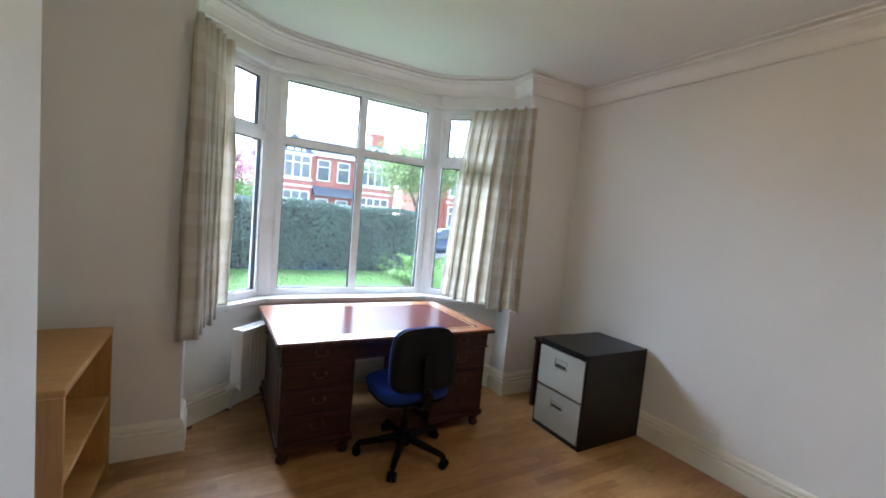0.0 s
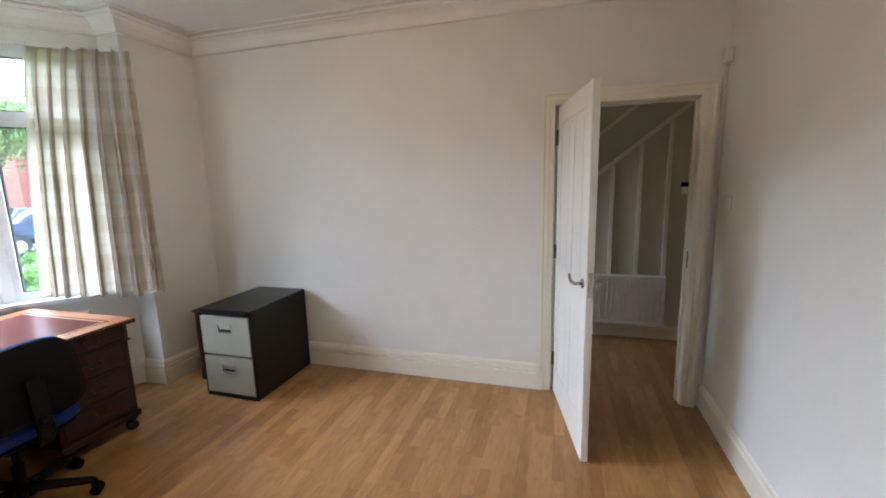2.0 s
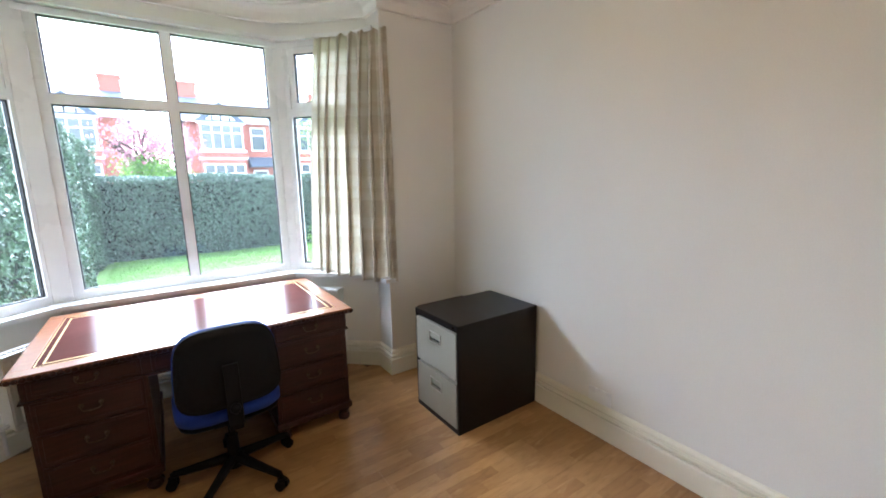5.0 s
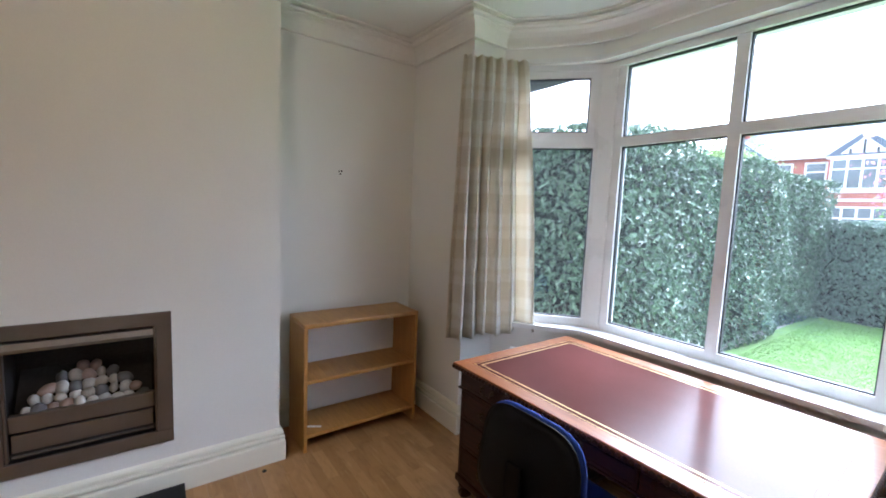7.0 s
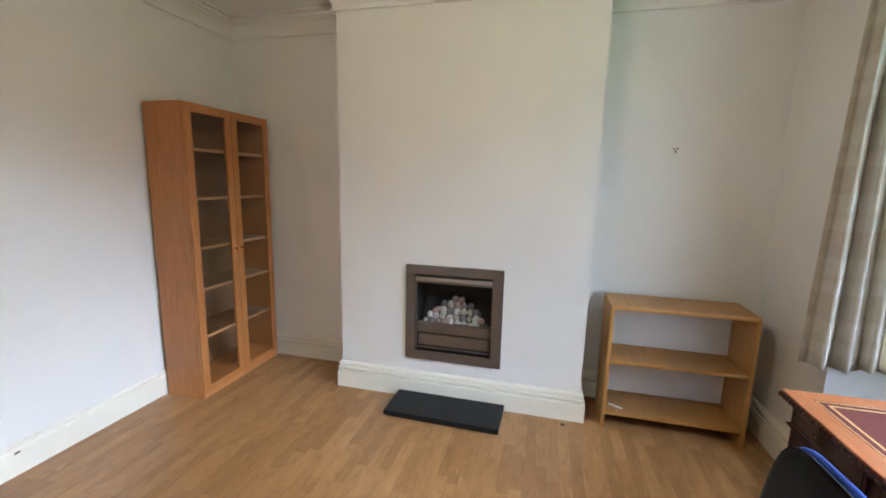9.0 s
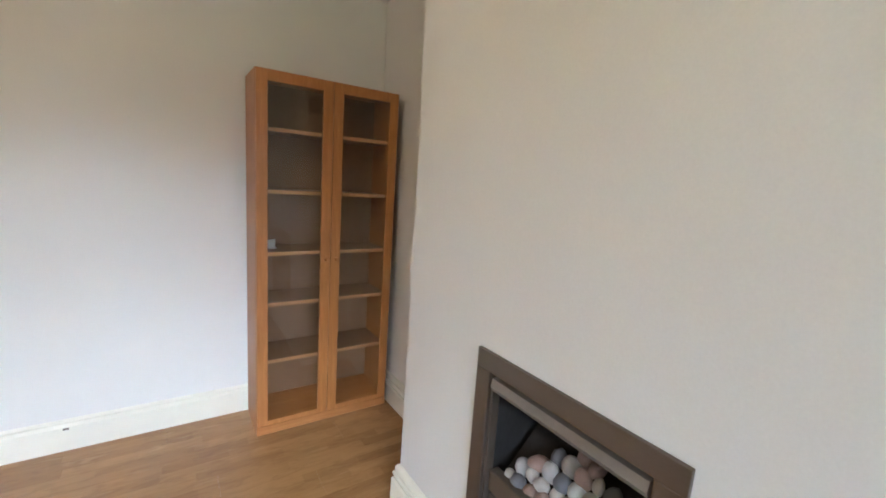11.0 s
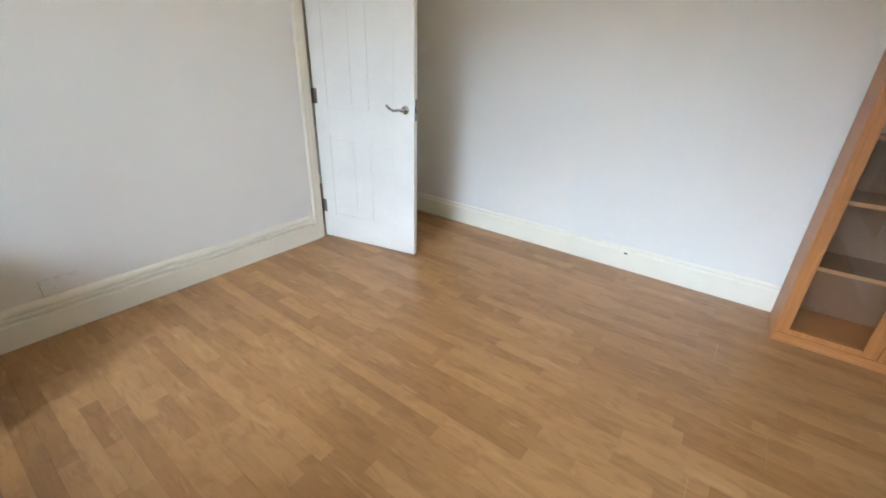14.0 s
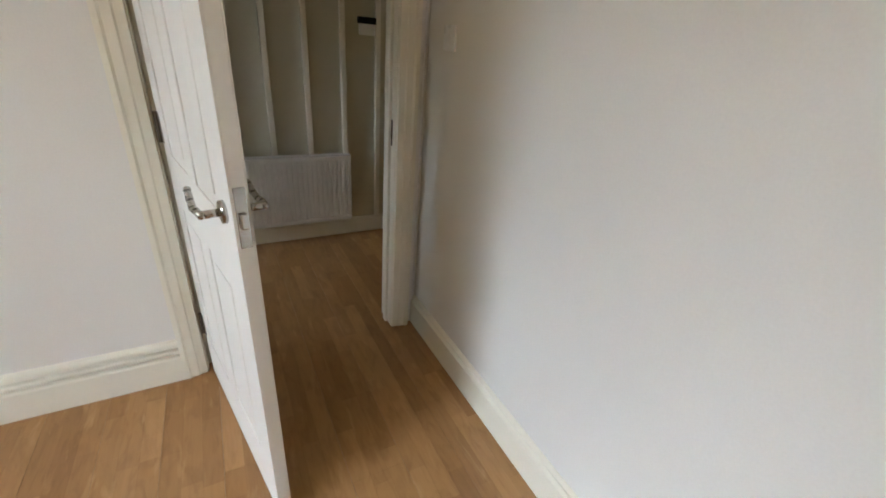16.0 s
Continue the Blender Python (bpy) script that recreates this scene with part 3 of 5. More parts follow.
def curtain(top, hem, z_top, z_hem, folds, seed, label):
    """A pleated curtain: plan lines of its top and its hem, pleats tight at the top, uneven and looser below."""
    rnd = random.Random(seed)
    t0, t1, h0, h1 = (Vector(k) for k in (*top, *hem))
    nu, nv = folds * 14, 44
    amps = [rnd.uniform(0.55, 1.3) for _ in range(folds + 1)]
    ph = [rnd.uniform(-0.6, 0.6) for _ in range(folds + 1)]
    wide = np.cumsum([0.0] + [rnd.uniform(0.6, 1.5) for _ in range(folds)])
    wide = wide / wide[-1]
    drop = [rnd.uniform(-0.014, 0.014) for _ in range(folds + 1)]
    cloth_len = 1.9 * (h1 - h0).length
    me, verts, uvs, faces = bpy.data.meshes.new("cloth"), [], [], []
    for j in range(nv + 1):
        v = j / nv
        ease = v ** 0.7
        a, b = t0.lerp(h0, ease), t1.lerp(h1, ease)
        u = (b - a).normalized()
        w, ln = Vector((-u.y, u.x)), (b - a).length
        loose = 0.30 + 0.70 * min(1, v / 0.35)
        for i in range(nu + 1):
            g = i / nu * folds
            k = min(folds - 1, int(g))
            f = g - k
            even, free = i / nu, wide[k] * (1 - f) + wide[k + 1] * f
            s = even * (1 - loose) + free * loose
            amp = (amps[k] * (1 - f) + amps[k + 1] * f) * 0.060 * loose * min(1.0, 0.4 + 4.0 * even)
            turn = 2 * math.pi * f + 0.6 * ph[k] * v
            x = (s + 0.20 / folds * loose * math.sin(2 * turn + ph[k])) * ln
            d = amp * math.sin(turn) + 0.012 * v * math.sin(2.3 * g + seed) + 0.004 * math.sin(11 * v + 3 * g)
            c = a + u * x + w * d
            z = z_top + (z_hem[0] * (1 - s) + z_hem[1] * s + drop[k] * (1 - f) + drop[k + 1] * f - z_top) * v
            if v < 0.04:
                z += 0.006 * math.sin(2 * turn)
            verts.append((c.x, c.y, z))
            uvs.append((i / nu * cloth_len, v * (z_top - z_hem[0])))
    for j in range(nv):
        for i in range(nu):
            a = j * (nu + 1) + i
            faces.append((a, a + 1, a + nu + 2, a + nu + 1))
    me.from_pydata(verts, [], faces)
    uv = me.uv_layers.new(name="UVMap")
    for lp in me.loops:
        uv.data[lp.index].uv = uvs[lp.vertex_index]
    for f in me.polygons:
        f.use_smooth = True
    me.materials.append(CLOTH)
    ob = tagged(new("curtain", me), label, "curtain", "pair of curtains at the bay window")
    s = ob.modifiers.new("thickness", "SOLIDIFY")
    s.thickness = 0.003
    return ob


curtain(((-0.59, 3.95), (-0.925, 4.43)), ((-0.595, 3.935), (-1.015, 4.57)), 2.535, (0.755, 0.79), 7, 3, "beige checked unlined curtain drawn back beside the bay window")
curtain(((-3.07, 3.92), (-2.885, 4.30)), ((-3.075, 3.89), (-2.875, 4.51)), 2.54, (0.70, 0.72), 6, 8, "beige checked unlined curtain drawn back beside the bay window")

# ---- door leaf ----
door = thing("door_1", "white painted four-panel door standing open into the room", "door", pose(-0.014, 0.978, 0.008, 0, 0, 192.0), kind="structure")
DW, DH, DT = 0.80, 2.025, 0.038
bm = B()
box(bm, (0, 0.0045, 0), (DW, DT - 0.0045, DH), 0.002)
for y0, y1 in ((0.0, 0.005), (DT - 0.005, DT)):
    for a, b in (((0, 0), (0.115, DH)), ((DW - 0.115, 0), (DW, DH)), ((0.355, 0.2), (0.457, 0.80)), ((0.355, 0.98), (0.457, DH - 0.115)), ((0.115, 0), (DW - 0.115, 0.2)), ((0.115, DH - 0.115), (DW - 0.115, DH)), ((0.115, 0.80), (DW - 0.115, 0.98))):
        box(bm, (a[0], y0, a[1]), (b[0], y1, b[1]), 0.0015)
part("door_leaf", bm, DOORP, door)
for fx0, fx1 in ((0.115, 0.355), (0.457, DW - 0.115)):
    for fz0, fz1 in ((0.2, 0.80), (0.98, DH - 0.115)):
        bm = B()
        box(bm, (fx0 + 0.035, 0.002, fz0 + 0.035), (fx1 - 0.035, DT - 0.002, fz1 - 0.035), 0.003)
        part("panel", bm, DOORP, door)


def lever(s, y):
    h = B()
    hx, hz = DW - 0.062, 1.005
    tube(h, (hx, y, hz), (hx, y + s * 0.009, hz), 0.026, 0.025, 20)
    tube(h, (hx, y, hz), (hx, y + s * 0.052, hz), 0.009, 0.009, 12)
    pts = [(hx + 0.004, 0.046, hz), (hx - 0.03, 0.05, hz + 0.001), (hx - 0.06, 0.05, hz - 0.004), (hx - 0.09, 0.048, hz + 0.006), (hx - 0.112, 0.046, hz + 0.022)]
    for a, b in zip(pts, pts[1:]):
        tube(h, (a[0], y + s * a[1], a[2]), (b[0], y + s * b[1], b[2]), 0.0085, 0.0075, 10)
    for a in pts:
        ball(h, (a[0], y + s * a[1], a[2]), 0.0086, 10)
    return h


part("door_handle", lever(-1, 0.0), CHROME, door, "satin chrome lever handle", True)
part("door_handle", lever(1, DT), CHROME, door, "satin chrome lever handle", True)
bm = box(B(), (DW - 0.001, 0.007, 0.94), (DW + 0.0025, DT - 0.007, 1.075), 0.001)
box(bm, (DW, 0.012, 0.985), (DW + 0.012, DT - 0.012, 1.02), 0.003)
part("latch", bm, CHROME, door, "chrome latch plate on the door edge")
for z in (0.2, 1.0, 1.78):
    bm = tube(B(), (-0.004, -0.006, z), (-0.004, -0.006, z + 0.1), 0.006, None, 10)
    box(bm, (-0.003, -0.001, z), (0.03, 0.002, z + 0.1))
    part("hinge", bm, BRONZE, door, "painted steel butt hinge")
bm = box(B(), (0.03, DOOR0 - 0.001, 0.96), (0.062, DOOR0 + 0.0025, 1.07), 0.001)
box(bm, (0.036, DOOR0, 0.995), (0.052, DOOR0 + 0.004, 1.03))
thing("strike_plate", "tarnished steel strike plate on the door jamb", "strike plate", bm=bm, material=BRASS)

# ---- hall ----
HX = 1.25
thing("wall_hall_east", "cream painted panelling under the stairs", "wall", kind="structure", bm=box(B(), (HX, -0.30, 0), (HX + 0.1, 3.2, 2.8)), material=HALLP)
# end wall with an added, unseen opening that lets sky light brighten the hall
thing("wall_hall_north", "cream painted hall wall", "wall", kind="structure", bm=box(box(box(box(B(), (0.13, 3.0, 0), (HX, 3.12, 1.5)), (0.13, 3.0, 2.0), (HX, 3.12, 2.8)), (0.13, 3.0, 1.5), (0.45, 3.12, 2.0)), (0.93, 3.0, 1.5), (HX, 3.12, 2.0)), material=HALLP)
hall_pane = thing("hall_fill_window", "unseen clear pane added at the end of the hall to let daylight in", "window", kind="structure", bm=box(B(), (0.45, 3.05, 1.5), (0.93, 3.056, 2.0)), material=GLASS)
hall_pane.visible_shadow = False
thing("wall_hall_south", "cream painted hall wall", "wall", kind="structure", bm=box(B(), (-0.15, -3.1, 0), (2.6, -2.98, 2.8)), material=HALLP)
thing("wall_hall_west", "cream painted hall wall", "wall", kind="structure", bm=box(B(), (0.0, -2.98, 0), (0.13, -0.15, 2.8)), material=HALLP)
thing("wall_hall_far", "cream painted wall beyond the stairs", "wall", kind="structure", bm=box(box(B(), (2.5, -2.98, 0), (2.6, -0.30, 2.8)), (HX + 0.1, -0.30, 0), (2.6, -0.22, 2.8)), material=HALLP)
thing("floor_hall_far", "brown hall floor", "floor", kind="structure", bm=box(B(), (1.5, -3.1, -0.16), (2.6, -0.22, -0.008)), material=SUB)
thing("ceiling_hall", "off-white hall ceiling", "ceiling", kind="structure", bm=box(B(), (0.13, -3.1, 2.8), (2.6, 3.12, 2.9)), material=CEIL)


def diag(y):
    return 1.529 - 0.792 * (y - 0.707)


panel = thing("stair_panelling", "cream painted batten panelling below a sloping stair string", "panelling", kind="structure")
for k in range(-1, 12):
    y = 0.013 + 0.2385 * k
    top = diag(y) - 0.03
    if top > 0.75:
        part("batten", box(B(), (HX - 0.03, y - 0.017, 0.126), (HX, y + 0.017, top), 0.004), TRIM, panel, "lighter gloss batten")
for off, dz in ((0.0, 0.05), (0.36, 0.04)):
    bm = B()
    ys = (-0.29, 1.9)
    vs = [bm.verts.new((x, y, diag(y) + off + e)) for x in (HX - 0.036, HX) for y in ys for e in (-dz / 2, dz / 2)]
    for f in ((0, 1, 3, 2), (4, 6, 7, 5), (0, 4, 5, 1), (2, 3, 7, 6), (0, 2, 6, 4), (1, 5, 7, 3)):
        bm.faces.new([vs[i] for i in f])
    bmesh.ops.recalc_face_normals(bm, faces=bm.faces)
    part("string_moulding", bm, TRIM, panel)
bm = sweep(B(), [(HX, -0.29), (HX, 2.99)], [(0, 0), (0.018, 0), (0.018, 0.11), (0.006, 0.125), (0, 0.125)])
thing("baseboard_hall", "cream gloss hall skirting board", "skirting board", kind="structure", bm=bm, material=TRIM)


def radiator(name, length, h, depth, m, label, dip=0.006):
    """A pressed-steel radiator: fluted front panel, top grille, end caps, valve; local x along, front at -y."""
    ob = thing(name, label, "radiator", m)
    n = int(length / 0.033)
    outline = []
    for i in range(n):
        x = i * length / n
        w = length / n
        outline += [(x + 0.12 * w, 0.0), (x + 0.25 * w, -dip), (x + 0.75 * w, -dip), (x + 0.88 * w, 0.0)]
    outline = [(0, 0.0)] + outline + [(length, 0.0), (length, 0.012), (0, 0.012)]
    part("front_panel", prism(B(), outline, 0.03, h - 0.03), RADP, ob, "white fluted panel")
    for z in (0, h - 0.03):
        part("rim", box(B(), (0, -0.010, z), (length, 0.012, z + 0.03), 0.004), RADP, ob)
    part("back_panel", box(B(), (0, depth - 0.014, 0), (length, depth, h), 0.004), RADP, ob)
    g = B()
    for i in range(int(length / 0.02)):
        box(g, (0.01 + i * 0.02, 0.012, h - 0.012), (0.014 + i * 0.02, depth - 0.014, h - 0.002))
    box(g, (0, 0.012, h - 0.008), (length, 0.018, h))
    part("grille", g, RADP, ob, "white top grille")
    for x in (-0.003, length):
        part("end_cap", box(B(), (x, -0.006, 0.012), (x + 0.003, depth, h), 0.001), RADP, ob)
    v = tube(B(), (-0.03, depth / 2, 0.02), (-0.03, depth / 2, -0.12), 0.009)
    tube(v, (-0.05, depth / 2, 0.03), (0.0, depth / 2, 0.03), 0.012)
    tube(v, (-0.05, depth / 2, 0.03), (-0.085, depth / 2, 0.03), 0.018, 0.015)
    part("valve", v, RADP, ob, "white radiator valve on a pipe", True)
    for x in (0.1, length - 0.1):
        part("bracket", box(B(), (x - 0.02, depth, 0.05), (x + 0.02, depth + 0.02, h - 0.05)), RADP, ob)
    return ob


radiator("radiator", 0.76, 0.48, 0.07, pose(HX - 0.09, 0.76, 0.155, 0, 0, -90), "white steel panel radiator on the hall panelling", 0.005)
bm = box(B(), (HX - 0.03, -0.20, 1.40), (HX, -0.10, 1.47), 0.004)
th = thing("thermostat", "white wall thermostat with a dark display", "thermostat", bm=bm, material=UPVC)
part("display", box(B(), (HX - 0.034, -0.21, 1.465), (HX, -0.09, 1.505), 0.004), BLKPL, th, "dark display")

# ---- garden and street ----
GZ = -0.35


def grid_sheet(name, x0, x1, y0, y1, z, material, label, category, kind="structure"):
    bm = B()
    prism(bm, [(x0, y0), (x1, y0), (x1, y1), (x0, y1)], z - 0.3, z)
    return thing(name, label, category, kind=kind, bm=bm, material=material)


def leaf_cloud(name, points, normals, size, material, parent, seed, fold=0.25, slim=0.5):
    """Many small folded leaves at points, turned about their normals."""
    rng = np.random.default_rng(seed)
    n = len(points)
    nrm = normals + rng.normal(0, 0.55, (n, 3))
    nrm /= np.linalg.norm(nrm, axis=1)[:, None]
    a = np.cross(nrm, rng.normal(0, 1, (n, 3)))
    a /= np.linalg.norm(a, axis=1)[:, None]
    b = np.cross(nrm, a)
    s = (size * rng.uniform(0.6, 1.3, n))[:, None]
    tip, base = points + a * s, points - a * s
    l = points + b * s * slim + nrm * s * fold
    r = points - b * s * slim + nrm * s * fold
    v = np.stack([base, l, tip, r], 1).reshape(-1, 3)
    i = np.arange(n)[:, None] * 4
    f = np.concatenate([i + [0, 1, 2], i + [0, 2, 3]], 1).reshape(-1, 3)
    me = bpy.data.meshes.new(name)
    me.from_pydata(v.tolist(), [], f.tolist())
    me.materials.append(material)
    ob = new(name, me)
    ob.parent = parent
    return tagged(ob, kind="stuff")


def hedge(name, x0, x1, y0, y1, h, count, size, material, seed, label, faces="wens", bulge=0.12):
    """A clipped hedge: a dark block, coloured as shade between leaves, under thousands of leaves."""
    ob = thing(name, label, "hedge", pose(0, 0, GZ))
    rng = np.random.default_rng(seed)
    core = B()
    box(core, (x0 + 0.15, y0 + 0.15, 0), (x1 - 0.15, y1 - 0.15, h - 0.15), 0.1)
    part("hedge_core", core, CORE, ob, "dark inner block giving the shade between leaves")
    P, N = [], []
    areas = {"w": (y1 - y0) * h, "e": (y1 - y0) * h, "s": (x1 - x0) * h, "n": (x1 - x0) * h, "t": (x1 - x0) * (y1 - y0)}
    use = [k for k in areas if k in faces or k == "t"]
    tot = sum(areas[k] for k in use)
    for k in use:
        m = int(count * areas[k] / tot)
        u, v = rng.uniform(0, 1, m), rng.uniform(0, 1, m)
        d = -np.abs(rng.normal(0, 0.05, m))
        if k == "t":
            p = np.stack([x0 + u * (x1 - x0), y0 + v * (y1 - y0), np.full(m, h) + d], 1)
            nn = np.tile([0, 0, 1.0], (m, 1))
        else:
            ax = {"w": (-1, 0), "e": (1, 0), "s": (0, -1), "n": (0, 1)}[k]
            z = v * h
            if ax[0]:
                p = np.stack([np.full(m, x0 if ax[0] < 0 else x1) + d * ax[0], y0 + u * (y1 - y0), z], 1)
            else:
                p = np.stack([x0 + u * (x1 - x0), np.full(m, y0 if ax[1] < 0 else y1) + d * ax[1], z], 1)
            nn = np.tile([ax[0], ax[1], 0.35], (m, 1)).astype(float)
        lump = np.sin(p[:, 0] * 2.1 + seed) * np.sin(p[:, 1] * 1.7) + 0.6 * np.sin(p[:, 2] * 3.3 + p[:, 1] * 2.6 + p[:, 0] * 2.2)
        P.append(p + nn * (lump * bulge * 0.6)[:, None])
        N.append(nn)
    leaf_cloud("leaves", np.concatenate(P), np.concatenate(N), size, material, ob, seed)
    return ob


eaves = [(-0.15, 4.37), (-0.60, 4.60), (-1.04, 5.02), (-2.67, 5.02), (-3.18, 4.60), (-3.7, 4.37)]
thing("bay_eaves", "dark painted soffit and gutter over the bay", "eaves", kind="structure", bm=sweep(B(), eaves, [(0, 2.62), (-0.12, 2.62), (-0.12, 2.74), (0, 2.74)]), material=PLANT)
thing("soffit", "dark timber soffit of the house roof beside the bay", "soffit", kind="structure", bm=box(B(), (-6.0, 4.62, 2.60), (-2.80, 5.0, 2.615)), material=PLANT)
grid_sheet("ground", -400, 400, 5.05, 600, GZ - 0.01, PAVE, "pale grey ground reaching away", "ground")
grid_sheet("ground_back", -400, 400, -400, -0.3, GZ - 0.012, PAVE, "pale grey ground behind the house", "ground")
grid_sheet("lawn", -3.2, 6.0, 5.3, 13.6, GZ, GRASS, "green mown lawn", "lawn", "structure")
rng = np.random.default_rng(5)
gp = np.stack([rng.uniform(-3.0, 6.0, 60000), rng.uniform(7.6, 13.4, 60000), np.full(60000, GZ + 0.02)], 1)
lawn_blades = leaf_cloud("grass", gp, np.tile([0, 0, 0.3], (60000, 1)), 0.03, BLADE, None, 6, 0.1, 0.12)
tagged(lawn_blades, "short green blades of grass on the lawn", "grass", kind="stuff")
grid_sheet("pavement", -400, 400, 14.9, 15.9, GZ + 0.02, PAVE, "grey slab pavement", "pavement")
grid_sheet("road", -400, 400, 15.9, 19.6, GZ - 0.005, TARMAC, "grey asphalt road", "road")
hedge("garden_hedge", -4.7, -3.15, 5.6, 14.0, 2.78, 52000, 0.042, HEDGEL, 11, "tall clipped dark green hedge beside the lawn", "wes")
hedge("front_hedge", -4.6, 3.0, 13.4, 14.8, 2.0, 36000, 0.042, HEDGE, 12, "clipped dark green hedge along the front of the garden", "sew")

# ---- writing desk ----
DX0, DX1, DY0, DY1, DZ = -2.605, -1.10, 3.575, 4.535, 0.75
desk = thing("desk", "dark mahogany pedestal desk with a red leather top", "desk", pose(DX0, DY0, 0))
DL, DD = DX1 - DX0, DY1 - DY0


def bail_handle(x, y, z, parent, s=-1):
    h = B()
    for k in (-0.035, 0.035):
        tube(h, (x + k, y, z), (x + k, y + s * 0.018, z), 0.006, 0.004, 10)
        ball(h, (x + k, y + s * 0.001, z), 0.011, 10, (1, 0.4, 1))
    pts = [(x - 0.035, z), (x - 0.036, z - 0.012), (x - 0.026, z - 0.021), (x, z - 0.024), (x + 0.026, z - 0.021), (x + 0.036, z - 0.012), (x + 0.035, z)]
    for a, b in zip(pts, pts[1:]):
        tube(h, (a[0], y + s * 0.016, a[1]), (b[0], y + s * 0.016, b[1]), 0.0032, None, 8)
    return part("handle", h, BRASS, parent, "brass drop handle", True)


def drawer(x0, x1, z0, z1, y, s=-1, handle=True):
    d = part("drawer", box(B(), (x0, y, z0), (x1, y + s * 0.012, z1), 0.004), MAHOG, desk)
    e = B()
    for a, b in (((x0 + 0.012, z0 + 0.012), (x1 - 0.012, z0 + 0.017)), ((x0 + 0.012, z1 - 0.017), (x1 - 0.012, z1 - 0.012)), ((x0 + 0.012, z0 + 0.012), (x0 + 0.017, z1 - 0.012)), ((x1 - 0.017, z0 + 0.012), (x1 - 0.012, z1 - 0.012))):
        box(e, (a[0], y + s * 0.011, a[1]), (b[0], y + s * 0.0145, b[1]), 0.001)
    part("cockbead", e, MAHOG, d)
    if handle:
        bail_handle((x0 + x1) / 2, y + s * 0.012, (z0 + z1) / 2 + 0.012, d, s)


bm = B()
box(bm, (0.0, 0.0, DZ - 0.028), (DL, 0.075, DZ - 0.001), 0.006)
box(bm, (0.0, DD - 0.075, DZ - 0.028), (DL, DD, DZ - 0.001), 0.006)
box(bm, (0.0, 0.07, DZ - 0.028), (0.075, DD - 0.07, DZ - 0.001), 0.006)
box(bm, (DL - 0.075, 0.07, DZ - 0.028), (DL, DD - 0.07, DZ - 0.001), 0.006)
part("top_border", bm, MAHTOP, desk, "polished reddish wooden border, coloured as lit from the window")
part("leather", box(B(), (0.07, 0.07, DZ - 0.02), (DL - 0.07, DD - 0.07, DZ - 0.0025), 0.0), LEATHER, desk, "oxblood leather writing surface")
for d, w in ((0.079, 0.004), (0.105, 0.008)):
    bm = B()
    for a, b in (((d, d), (DL - d, d + w)), ((d, DD - d - w), (DL - d, DD - d)), ((d, d + w), (d + w, DD - d - w)), ((DL - d - w, d + w), (DL - d, DD - d - w))):
        box(bm, (a[0], a[1], DZ - 0.003), (b[0], b[1], DZ - 0.0018))
    part("gilt_line", bm, GOLD, desk, "gilt tooled line")
bm = B()
n = 64
for i in range(n):
    x = 0.012 + (DL - 0.024) * i / (n - 1)
    for y in (-0.002, DD + 0.002):
        ball(bm, (x, y, DZ - 0.02), 0.0135, 8, (1.0, 0.7, 0.85))
for i in range(40):
    y = 0.012 + (DD - 0.024) * i / 39
    for x in (-0.002, DL + 0.002):
        ball(bm, (x, y, DZ - 0.02), 0.0135, 8, (0.7, 1.0, 0.85))
tagged(part("rope_edge", bm, MAHOG, desk, "carved rope moulding", True), kind="stuff")
PW = 0.435
for x0 in (0.035, DL - 0.035 - PW):
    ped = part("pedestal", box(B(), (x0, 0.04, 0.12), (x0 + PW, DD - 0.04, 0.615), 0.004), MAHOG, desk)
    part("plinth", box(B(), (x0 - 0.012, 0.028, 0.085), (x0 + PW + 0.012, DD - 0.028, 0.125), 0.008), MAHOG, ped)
    for i in range(3):
        z0 = 0.145 + i * 0.157
        drawer(x0 + 0.02, x0 + PW - 0.02, z0, z0 + 0.147, 0.04)
    for yy, s in ((0.04, -1), (DD - 0.04, 1)):
        for k in (x0 + 0.006, x0 + PW - 0.026):
            part("pilaster", box(B(), (k, yy, 0.13), (k + 0.02, yy + s * 0.006, 0.61), 0.002), MAHOG, ped)
    part("side_moulding", box(B(), (x0 + (0 if x0 < 0.5 else PW) - 0.004, 0.12, 0.20), (x0 + (0 if x0 < 0.5 else PW) + 0.004, DD - 0.12, 0.55), 0.003), MAHOG, ped)
    for fx in (x0 + 0.035, x0 + PW - 0.035):
        for fy in (0.065, DD - 0.065):
            f = lathe(B(), [(0.012, 0.0), (0.026, 0.006), (0.036, 0.022), (0.035, 0.038), (0.022, 0.052), (0.021, 0.058), (0.036, 0.07), (0.038, 0.088)], 14, Matrix.Translation((fx, fy, 0)))
            for k in range(4):
                a = k * math.pi / 2 + 0.4
                ball(f, (fx + 0.028 * math.cos(a), fy + 0.028 * math.sin(a), 0.03), 0.013, 8, (1, 1, 1.6))
            part("foot", f, MAHOG, ped, "carved claw foot", True)
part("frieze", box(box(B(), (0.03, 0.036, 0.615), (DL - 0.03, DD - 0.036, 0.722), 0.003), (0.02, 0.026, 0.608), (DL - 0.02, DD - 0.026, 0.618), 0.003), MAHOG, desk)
drawer(0.055, 0.035 + PW - 0.02, 0.625, 0.712, 0.036, -1)
drawer(DL - 0.035 - PW + 0.02, DL - 0.055, 0.625, 0.712, 0.036, -1)
drawer(0.035 + PW + 0.02, DL - 0.035 - PW - 0.02, 0.625, 0.712, 0.036, -1)

# ---- office chair ----
chair = thing("office_chair", "blue fabric swivel chair with a black plastic back", "office chair", pose(-1.823, 3.48, 0, 0, 0, 1))


